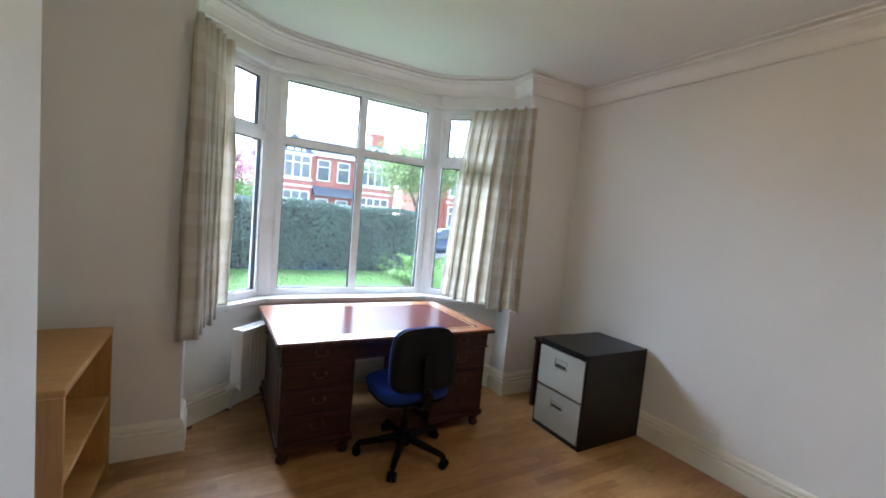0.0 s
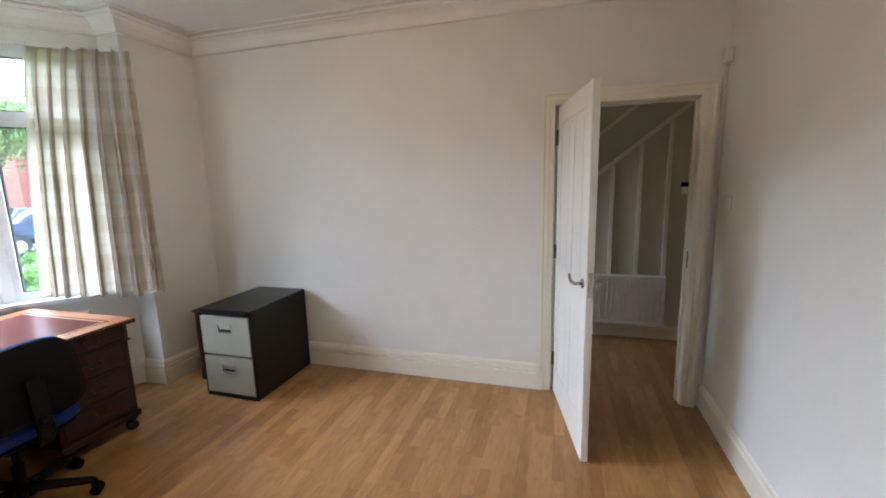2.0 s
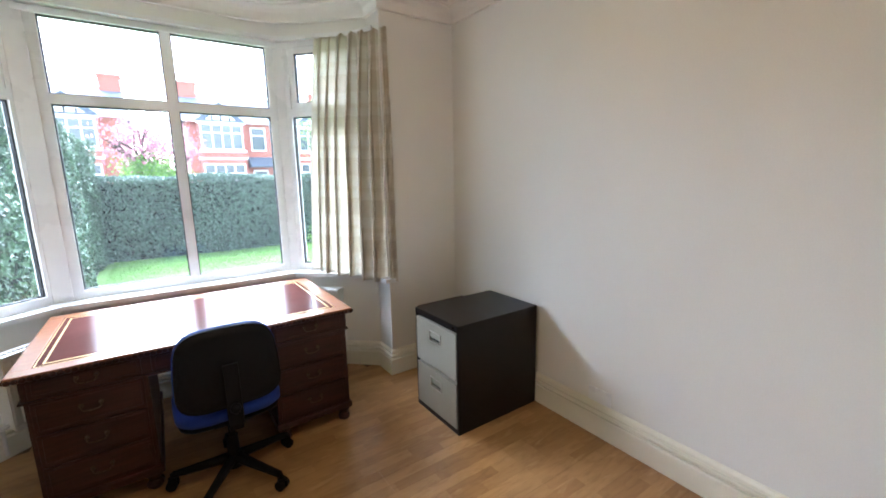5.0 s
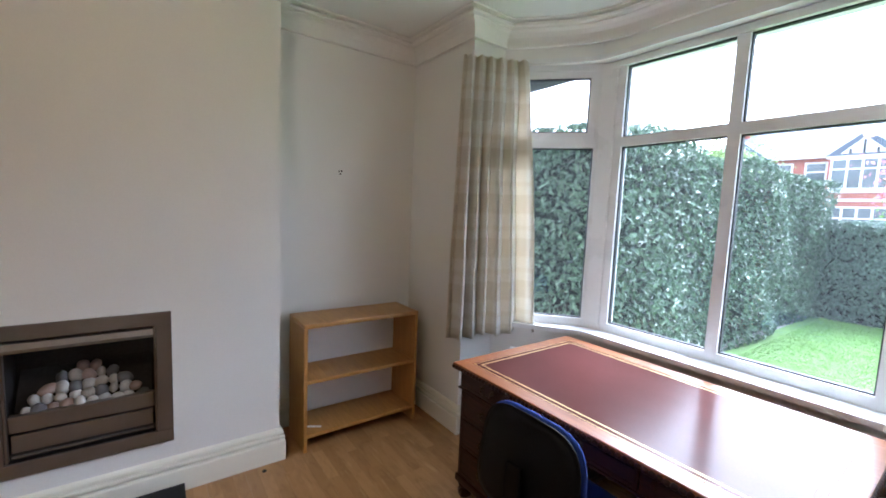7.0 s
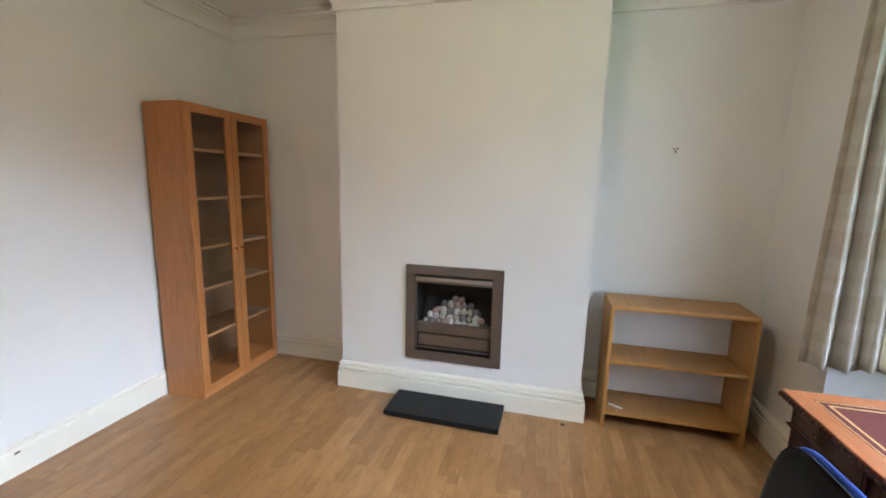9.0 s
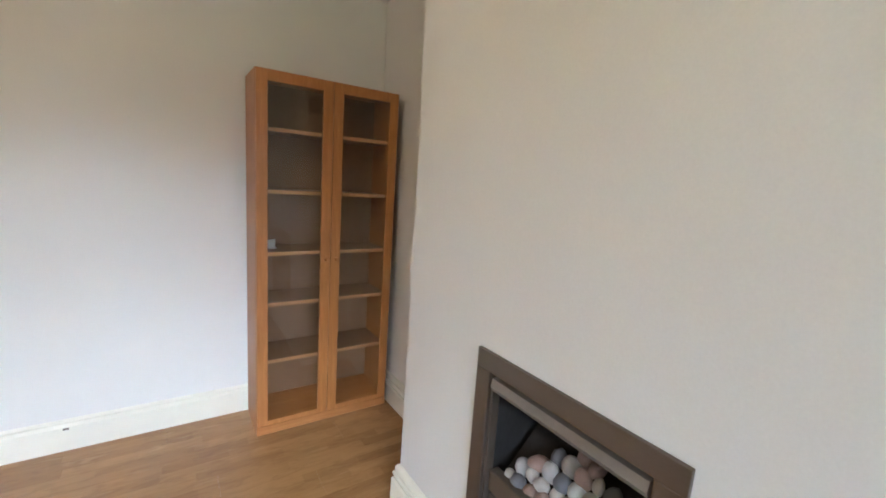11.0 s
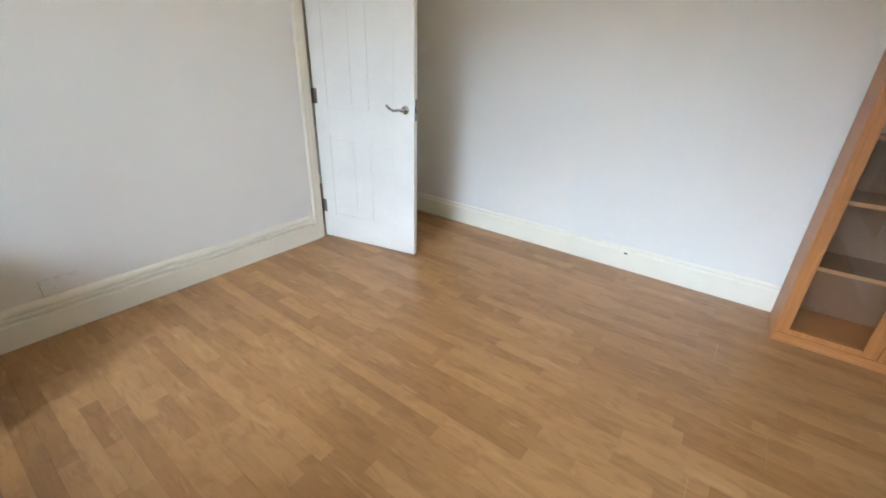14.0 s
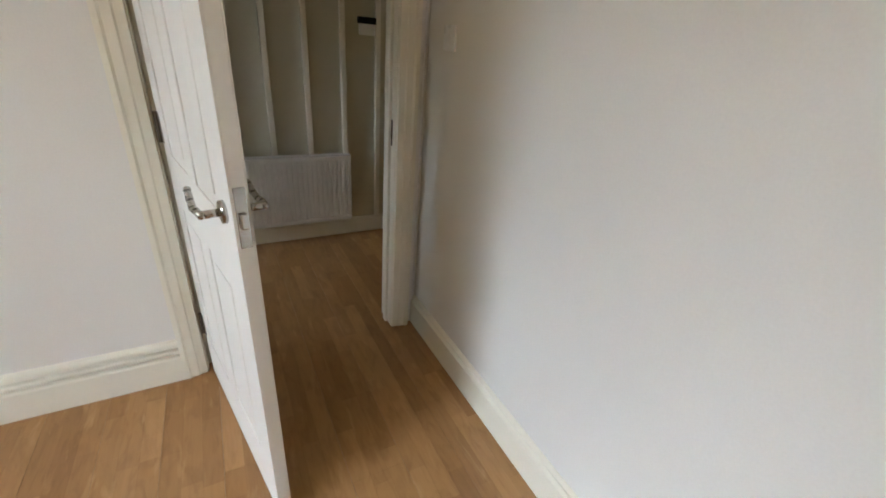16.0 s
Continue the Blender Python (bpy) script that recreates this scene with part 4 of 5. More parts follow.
def cushion(x0, x1, y0, y1, z0, z1, r, name, material, parent, label, taper=0.0, m=None):
    bm = B()
    n = 28
    rings = []
    for zz, ins in ((z0, 0.012), (z0 + 0.012, 0.0), (z1 - 0.025, 0.0), (z1 - 0.008, 0.012), (z1, 0.04)):
        ring = []
        for i in range(n):
            a = 2 * math.pi * i / n
            c, s = math.cos(a), math.sin(a)
            k = 4.0
            ux = math.copysign(abs(c) ** (2 / k), c)
            uy = math.copysign(abs(s) ** (2 / k), s)
            px = (x0 + x1) / 2 + ux * ((x1 - x0) / 2 - ins) * (1 - taper * (uy + 1) / 2)
            ring.append(bm.verts.new((px, (y0 + y1) / 2 + uy * ((y1 - y0) / 2 - ins), zz)))
        rings.append(ring)
    for a, b in zip(rings, rings[1:]):
        for i in range(n):
            bm.faces.new((a[i], a[(i + 1) % n], b[(i + 1) % n], b[i]))
    bm.faces.new(rings[0])
    bm.faces.new(rings[-1])
    bmesh.ops.recalc_face_normals(bm, faces=bm.faces)
    if m is not None:
        bm.transform(m)
        bmesh.ops.recalc_face_normals(bm, faces=bm.faces)
    return part(name, bm, material, parent, label, True)


cushion(-0.235, 0.235, -0.20, 0.24, 0.425, 0.49, 0.1, "seat", BLUEF, chair, "royal blue fabric seat pad")
cushion(-0.225, 0.225, -0.19, 0.23, 0.40, 0.43, 0.1, "seat_pan", BLKPL, chair, "black plastic seat pan")
back_m = Matrix.Translation((0, -0.205, 0.495)) @ pose(0, 0, 0, 84, 0, 0)
cushion(-0.235, 0.235, 0.0, 0.385, 0.0, 0.045, 0.1, "backrest", BLUEF, chair, "royal blue fabric back pad", 0.12, back_m @ Matrix.Diagonal((1, 1, -1, 1)))
cushion(-0.230, 0.230, 0.004, 0.380, 0.0, 0.03, 0.1, "back_shell", BLKPL, chair, "black plastic back shell", 0.12, back_m)
bm = B()
for a, b in zip([(0, -0.10, 0.395), (0, -0.235, 0.40), (0, -0.262, 0.44), (0, -0.245, 0.70)], [(0, -0.235, 0.40), (0, -0.262, 0.44), (0, -0.245, 0.70), (0, -0.245, 0.72)]):
    d = Vector(b) - Vector(a)
    box(bm, (-0.03, -0.008, 0), (0.03, 0.008, d.length), 0.003, Matrix.Translation(a) @ d.to_track_quat("Z", "Y").to_matrix().to_4x4())
ball(bm, (0, -0.275, 0.52), 0.025, 12)
part("back_stem", bm, BLKPL, chair, "black back bracket with a knob")
bm = box(B(), (-0.09, -0.12, 0.36), (0.09, 0.10, 0.405), 0.01)
tube(bm, (0.09, 0, 0.385), (0.22, 0.02, 0.375), 0.007)
ball(bm, (0.225, 0.02, 0.375), 0.014, 10, (2, 1, 0.7))
part("mechanism", bm, BLKPL, chair)
bm = tube(B(), (0, 0, 0.08), (0, 0, 0.24), 0.028, 0.026)
tube(bm, (0, 0, 0.24), (0, 0, 0.37), 0.017)
part("gas_lift", bm, BLKPL, chair)
hub = part("hub", tube(B(), (0, 0, 0.075), (0, 0, 0.135), 0.05, 0.042, 20), BLKPL, chair)
for k in range(5):
    a = radians(-55 + 72 * k)
    c, s = math.cos(a), math.sin(a)
    bm = B()
    p0, p1 = Vector((0.03 * c, 0.03 * s, 0.115)), Vector((0.285 * c, 0.285 * s, 0.078))
    d = p1 - p0
    m = Matrix.Translation(p0) @ d.to_track_quat("Z", "Y").to_matrix().to_4x4()
    tube(bm, p0, p1, 0.027, 0.017, 10)
    leg = part("leg", bm, BLKPL, chair)
    w = B()
    cx, cy = 0.293 * c, 0.293 * s
    t = Vector((-s, c, 0))
    for e in (-1, 1):
        tube(w, Vector((cx, cy, 0.027)) + t * e * 0.008, Vector((cx, cy, 0.027)) + t * e * 0.026, 0.027, 0.025, 16)
    tube(w, Vector((cx, cy, 0.027)) - t * 0.009, Vector((cx, cy, 0.027)) + t * 0.009, 0.01, None, 8)
    tube(w, (cx, cy, 0.03), (cx, cy, 0.085), 0.008)
    box(w, (cx - 0.018, cy - 0.018, 0.045), (cx + 0.018, cy + 0.018, 0.06), 0.005)
    part("caster", w, BLKPL, leg, "black twin-wheel caster")

# ---- filing cabinet ----
cab = thing("filing_cabinet", "two-drawer steel filing cabinet, dark brown with cream drawer fronts", "filing cabinet", pose(-0.685, 3.05, 0))
CW, CD, CH = 0.465, 0.65, 0.685
bm = B()
box(bm, (0.022, 0, 0.0), (CD, CW, CH), 0.004)
part("body", bm, STEELBR, cab)
bm = B()
box(bm, (-0.0, 0, 0), (0.024, 0.016, CH), 0.002)
box(bm, (-0.0, CW - 0.016, 0), (0.024, CW, CH), 0.002)
box(bm, (-0.0, 0.016, 0), (0.024, CW - 0.016, 0.03), 0.002)
box(bm, (-0.003, 0, CH - 0.034), (0.024, CW, CH + 0.001), 0.004)
part("front_frame", bm, STEELBR, cab)
lock = part("lock", tube(B(), (-0.008, 0.04, CH - 0.017), (0.0, 0.04, CH - 0.017), 0.008), CHROME, cab, "chrome lock")
for z0, z1 in ((0.036, 0.322), (0.342, 0.632)):
    y0, y1, zc = 0.018, CW - 0.018, z0 + (z1 - z0) * 0.70
    hy0, hy1, hz0, hz1 = CW / 2 - 0.056, CW / 2 + 0.056, zc - 0.03, zc + 0.03
    bm = B()
    for a, b in (((y0, z0), (y1, hz0)), ((y0, hz1), (y1, z1)), ((y0, hz0), (hy0, hz1)), ((hy1, hz0), (y1, hz1))):
        box(bm, (-0.004, a[0], a[1]), (0.02, b[0], b[1]), 0.0)
    dr = part("drawer", bm, CREAMST, cab, "cream drawer front")
    part("handle_recess", box(B(), (0.012, hy0, hz0), (0.021, hy1, hz1)), STEELBR, dr, "dark recess")
    bm = B()
    t = 0.006
    for a, b in (((hy0 - t, hz0 - t), (hy1 + t, hz0)), ((hy0 - t, hz1), (hy1 + t, hz1 + t)), ((hy0 - t, hz0), (hy0, hz1)), ((hy1, hz0), (hy1 + t, hz1))):
        box(bm, (-0.009, a[0], a[1]), (-0.003, b[0], b[1]), 0.001)
    part("handle", bm, PALEMET, dr, "pale metal handle surround")
    part("label_card", box(B(), (-0.006, hy0 + 0.004, hz0 + 0.025), (0.004, hy1 - 0.004, hz1 - 0.003), 0.001), CREAMST, dr, "cream label holder")

# ---- side table behind the cabinet ----
tab = thing("side_table", "small dark wooden table tucked between cabinet and wall", "side table", pose(-0.50, 3.53, 0))
part("tabletop", box(B(), (-0.012, 0, 0.575), (0.40, 0.245, 0.595), 0.004), MAHOG, tab)
for x in (0.0, 0.355):
    for y in (0.012, 0.2):
        part("leg", box(B(), (x, y, 0), (x + 0.032, y + 0.032, 0.576), 0.003), MAHOG, tab)

# ---- low open bookcase in the alcove ----
low = thing("low_bookcase", "low open honey oak bookcase with three boards, nearly empty", "bookcase", pose(-3.375, 3.025, 0, 0, 0, 90))
LW, LD, LH = 0.815, 0.325, 0.822
# local x runs along the front, y goes back into the alcove
for x in (0, LW - 0.022):
    part("side_panel", box(B(), (x, 0, 0), (x + 0.022, LD, LH - 0.028), 0.003), OAKV, low)
part("top_board", box(B(), (0.0, -0.004, LH - 0.028), (LW, LD, LH), 0.008), OAKH, low)
for z in (0.436, 0.086):
    part("shelf", box(B(), (0.022, 0.008, z), (LW - 0.022, LD - 0.005, z + 0.024), 0.005), OAKH, low)
part("kickboard", box(B(), (0.022, LD - 0.05, 0.0), (LW - 0.022, LD - 0.035, 0.086)), OAKH, low)
part("back_panel", box(B(), (0.022, LD - 0.004, 0.11), (LW - 0.022, LD, LH - 0.028)), DOORP, low, "white backing board")
sl = thing("paper_slip", "small crumpled white paper slip on the lowest shelf", "paper", pose(-3.46, 3.12, 0.1105, 0, 0, 60), bm=box(B(), (-0.045, -0.009, 0), (0.045, 0.009, 0.004), 0.001), material=UPVC)

# ---- tall glazed bookcase ----
tall = thing("tall_bookcase", "tall beech-effect bookcase with two glazed doors, almost empty shelves", "bookcase", pose(-3.722, 0.032, 0))
TW, TD, TH = 0.803, 0.30, 2.025
for x in (0, TW - 0.022):
    part("side_panel", box(B(), (x, 0, 0), (x + 0.022, TD, TH), 0.0015), BEECHV, tall)
part("top_panel", box(B(), (0.022, 0, TH - 0.022), (TW - 0.022, TD, TH), 0.0015), BEECHH, tall)
part("bottom_panel", box(B(), (0.022, 0, 0.07), (TW - 0.022, TD, 0.09), 0.0015), BEECHH, tall)
part("plinth", box(B(), (0.0, TD + 0.001, 0.006), (TW, TD + 0.019, 0.056), 0.0015), BEECHH, tall)
part("back_board", box(B(), (0.022, 0.004, 0.09), (TW - 0.022, 0.009, TH - 0.022)), BACKBD, tall, "brown back board")
for z in (0.427, 0.765, 1.056, 1.397, 1.722):
    board = part("shelf", box(B(), (0.024, 0.01, z), (TW - 0.024, TD - 0.014, z + 0.018), 0.001), BACKBD, tall, "brown shelf board")
    part("lipping", box(B(), (0.024, TD - 0.0138, z - 0.001), (TW - 0.024, TD - 0.010, z + 0.019), 0.0005), BEECHP, board, "pale beech front edge")
for x0, x1, hx in ((0.002, TW / 2 - 0.0015, TW / 2 - 0.03), (TW / 2 + 0.0015, TW - 0.002, TW / 2 + 0.03)):
    f, y0, y1, z0, z1 = 0.056, TD + 0.003, TD + 0.021, 0.060, TH - 0.004
    bm = B()
    box(bm, (x0, y0, z0), (x0 + f, y1, z1), 0.002)
    box(bm, (x1 - f, y0, z0), (x1, y1, z1), 0.002)
    box(bm, (x0 + f, y0, z0), (x1 - f, y1, z0 + 0.03), 0.001)
    box(bm, (x0 + f, y0, z1 - f), (x1 - f, y1, z1), 0.001)
    d = part("glazed_door", bm, BEECHV, tall, "beech-effect door frame")
    g = part("pane", box(B(), (x0 + f - 0.004, y0 + 0.006, z0 + 0.026), (x1 - f + 0.004, y0 + 0.010, z1 - f + 0.004)), CABGLASS, d, "lightly tinted glass")
    part("knob", ball(tube(B(), (hx, y1, 1.03), (hx, y1 + 0.012, 1.03), 0.005), (hx, y1 + 0.018, 1.03), 0.011, 12), BEECHV, d, "small round wooden knob", True)
thing("paper_note", "small white folded card standing on a shelf", "card", pose(-3.02, 0.20, 1.0745, 0, 0, 20), bm=box(box(B(), (-0.035, -0.012, 0), (0.035, -0.009, 0.05), 0.0), (-0.035, -0.009, 0), (0.035, 0.012, 0.003), 0.0), material=UPVC)

# ---- inset gas fire ----
fire = thing("gas_fire", "inset gas fire with pebbles in a bronze frame", "fireplace")
Y0, Y1, Z0, Z1, X = 1.669, 2.354, 0.293, 0.982, BREAST
bm = B()
w, t = 0.066, 0.016
for a, b in (((Y0, Z0), (Y1, Z0 + w)), ((Y0, Z1 - w), (Y1, Z1)), ((Y0, Z0 + w), (Y0 + w, Z1 - w)), ((Y1 - w, Z0 + w), (Y1, Z1 - w))):
    box(bm, (X + 0.001, a[0], a[1]), (X + t, b[0], b[1]), 0.003)
part("frame", bm, BRONZE, fire, "brushed bronze frame")
iy0, iy1, iz0, iz1 = Y0 + w, Y1 - w, Z0 + w, Z1 - w
bm = B()
box(bm, (X - 0.27, FY0 + 0.003, FZ0 + 0.003), (X - 0.26, FY1 - 0.003, FZ1 - 0.003))
box(bm, (X - 0.26, FY0 + 0.003, FZ0 + 0.003), (X - 0.002, FY0 + 0.014, FZ1 - 0.003))
box(bm, (X - 0.26, FY1 - 0.014, FZ0 + 0.003), (X - 0.002, FY1 - 0.003, FZ1 - 0.003))
box(bm, (X - 0.26, FY0 + 0.014, FZ1 - 0.014), (X - 0.002, FY1 - 0.014, FZ1 - 0.003))
box(bm, (X - 0.26, FY0 + 0.014, FZ0 + 0.003), (X - 0.002, FY1 - 0.014, FZ0 + 0.014))
part("firebox", bm, SOOT, fire, "sooty black firebox")
for a in (iy0 + 0.001, iy1 - 0.01):
    part("inner_rim", box(B(), (X - 0.03, a, iz0), (X + 0.004, a + 0.009, iz1), 0.002), BRONZE, fire)
hood = prism(B(), [(0, 0), (0.034, -0.004), (0.040, -0.03), (0.030, -0.047), (0.0, -0.04)], iy0 + 0.012, iy1 - 0.012, Matrix(((1, 0, 0, X - 0.022), (0, 0, 1, 0), (0, 1, 0, iz1 - 0.012), (0, 0, 0, 1))))
part("hood", hood, HOODMET, fire, "pale metal hood bar")
apron = B()
box(apron, (X - 0.05, iy0 + 0.012, iz0 + 0.128), (X - 0.012, iy1 - 0.012, iz0 + 0.205), 0.006)
part("front_bar", apron, BRONZE, fire, "bronze front bar holding the pebbles")
low_p = box(B(), (X - 0.03, iy0 + 0.02, iz0 + 0.038), (X - 0.012, iy1 - 0.02, iz0 + 0.118), 0.004)
part("access_panel", low_p, BRONZE, fire, "bronze lower panel")
part("vent_slot", box(B(), (X - 0.035, iy0 + 0.012, iz0 + 0.004), (X - 0.022, iy1 - 0.012, iz0 + 0.034)), SOOT, fire, "dark air slot")
bm = B()
box(bm, (X - 0.022, iy0 + 0.02, iz0 + 0.016), (X - 0.006, iy1 - 0.02, iz0 + 0.021), 0.001)
part("vent_bar", bm, BRONZE, fire)
part("pebble_tray", prism(B(), [(0, 0), (0.2, 0), (0.2, 0.19), (0, 0.0)][:3], iy0 + 0.02, iy1 - 0.02, Matrix(((-1, 0, 0, X - 0.05), (0, 0, 1, 0), (0, 1, 0, iz0 + 0.15), (0, 0, 0, 1)))), SOOT, fire)
rnd = random.Random(21)
peb_me = []
for k in range(8):
    bm = B()
    bmesh.ops.create_icosphere(bm, subdivisions=2, radius=1.0)
    for v in bm.verts:
        v.co *= 1 + 0.16 * noise.noise(v.co * 1.3 + Vector((k * 7, 0, 0)))
    peb_me.append(mesh_of("pebble", bm, PEB[k % 4], True))
for row in range(5):
    cnt = (10, 9, 7, 5, 2)[row]
    for i in range(cnt):
        s = rnd.uniform(0.024, 0.034)
        y = (iy0 + iy1) / 2 + (i - (cnt - 1) / 2) * 0.047 + rnd.uniform(-0.006, 0.006)
        m = Matrix.Translation((X - 0.062 - row * 0.030 + rnd.uniform(-0.008, 0.008), y, iz0 + 0.195 + row * 0.036 + rnd.uniform(-0.004, 0.004))) @ Euler([rnd.uniform(0, 6) for _ in range(3)]).to_matrix().to_4x4() @ Matrix.Diagonal((s * rnd.uniform(1.0, 1.35), s, s * rnd.uniform(0.75, 0.95), 1))
        share("pebble", peb_me[rnd.randrange(8)], fire, m)

slab = thing("hearth_slab", "loose black hearth slab lying on the floor by the skirting", "hearth slab", pose(-3.245, 2.01, 0, 0, 0, -1.0))
part("slab", box(B(), (-0.145, -0.385, 0.012), (0.16, 0.385, 0.044), 0.004), GRANITE, slab)
part("base", box(B(), (-0.135, -0.375, 0), (0.148, 0.375, 0.0135), 0.002), SOOT, slab)

# ---- bay radiators, wall fittings, oddments ----
radiator("radiator", 0.36, 0.41, 0.08, pose(-2.745, 4.15, 0.26, 0, 0, 43), "white steel panel radiator under the side window")
radiator("radiator", 0.42, 0.55, 0.10, pose(-1.23, 4.58, 0.12, 0, 0, -43.3), "white steel panel radiator under the side window")


def faceplate(name, m, label, category, w, h, rocker):
    ob = thing(name, label, category, m)
    part("plate", box(B(), (-w / 2, -0.009, -h / 2), (w / 2, 0, h / 2), 0.003), UPVC, ob)
    for x in rocker:
        part("switch", box(B(), (x - 0.006, -0.0125, -0.012), (x + 0.006, -0.0085, 0.012), 0.001), UPVC, ob)
    return ob


faceplate("wall_socket", pose(-0.0005, 2.58, 0.243, 0, 0, -90), "white double power socket just above the skirting", "power socket", 0.146, 0.086, (-0.02, 0.02))
faceplate("light_switch", pose(-0.19, 0.0005, 1.40, 0, 0, 180), "white single light switch on the wall", "light switch", 0.086, 0.086, (0.0,))
bm = box(B(), (-0.075, 0.002, 2.215), (-0.012, 0.045, 2.30), 0.01)
thing("motion_detector", "small white alarm sensor in the corner above the door", "alarm sensor", bm=bm, material=UPVC)
bm = tube(B(), (-0.012, 0.018, 0.17), (-0.012, 0.018, 2.22), 0.004, None, 8)
thing("sensor_cable", "thin white cable running down the wall corner", "cable", bm=bm, material=UPVC)
for dy, dz in ((0, 0), (0.018, 0.003), (0.009, -0.018)):
    thing("screw", "dark screw sticking out of the alcove wall", "screw", group="screws in the alcove wall", bm=tube(B(), (-3.781, 3.385 + dy, 1.797 + dz), (-3.768, 3.385 + dy, 1.797 + dz), 0.0055, 0.0045, 10), material=SOOT)
thing("floor_stub", "small dark plug in the floor by the skirting", "floor plug", bm=lathe(B(), [(0.013, 0.0), (0.013, 0.003), (0.008, 0.006)], 14, Matrix.Translation((-3.325, 2.785, 0))), material=SOOT)
bm = box(B(), (-2.06 - 0.012, 0.0195, 0.118), (-2.06 + 0.012, 0.0235, 0.128), 0.001)
thing("skirting_clip", "small grey clip on the skirting", "clip", bm=bm, material=BRONZE)


def pendant(x, y, label):
    ob = thing("ceiling_light", label, "ceiling light", pose(x, y, H))
    part("ceiling_rose", lathe(B(), [(0.045, 0.0), (0.045, -0.012), (0.02, -0.028), (0.008, -0.032)], 18), UPVC, ob, "white ceiling rose", True)
    part("flex", tube(B(), (0, 0, -0.03), (0, 0, -0.26), 0.004, None, 8), UPVC, ob, "white flex")
    part("lampholder", tube(B(), (0, 0, -0.25), (0, 0, -0.305), 0.02, 0.018, 14), UPVC, ob, "white lampholder")
    part("cap", tube(B(), (0, 0, -0.305), (0, 0, -0.32), 0.013, None, 12), BRASS, ob, "brass bulb cap")


pendant(-1.75, 2.05, "plain white pendant lampholder with a lit bulb")
pendant(1.7, -1.6, "plain white pendant lampholder with a lit bulb")

# ---- the street ----


def far_window(parent, x0, x1, z0, z1, y, cols, rows=1):
    """A white framed window on a facade facing -y."""
    bm = B()
    f = 0.09
    box(bm, (x0 - f, y - 0.08, z0 - f), (x1 + f, y + 0.02, z0))
    box(bm, (x0 - f, y - 0.08, z1), (x1 + f, y + 0.02, z1 + f))
    box(bm, (x0 - f, y - 0.08, z0), (x0, y + 0.02, z1))
    box(bm, (x1, y - 0.08, z0), (x1 + f, y + 0.02, z1))
    for i in range(1, cols):
        x = x0 + (x1 - x0) * i / cols
        box(bm, (x - 0.05, y - 0.07, z0), (x + 0.05, y + 0.02, z1))
    zt = z0 + (z1 - z0) * 0.68
    box(bm, (x0, y - 0.06, zt - 0.04), (x1, y + 0.02, zt + 0.04))
    w = part("window", bm, STONE, parent, "white framed window")
    part("pane", box(B(), (x0, y - 0.02, z0), (x1, y - 0.005, z1)), DARKGL, w, "dim glass")


def roof_prism(x0, x1, y0, y1, z0, zr, over=0.35):
    bm = B()
    yc = (y0 + y1) / 2
    pts = [(x0 - over, y0 - over, z0), (x1 + over, y0 - over, z0), (x1 + over, y1 + over, z0), (x0 - over, y1 + over, z0), (x0 - over + 0.3, yc, zr), (x1 + over - 0.3, yc, zr)]
    v = [bm.verts.new(p) for p in pts]
    for f in ((0, 1, 5, 4), (2, 3, 4, 5), (1, 2, 5), (3, 0, 4), (3, 2, 1, 0)):
        bm.faces.new([v[i] for i in f])
    bmesh.ops.recalc_face_normals(bm, faces=bm.faces)
    return bm


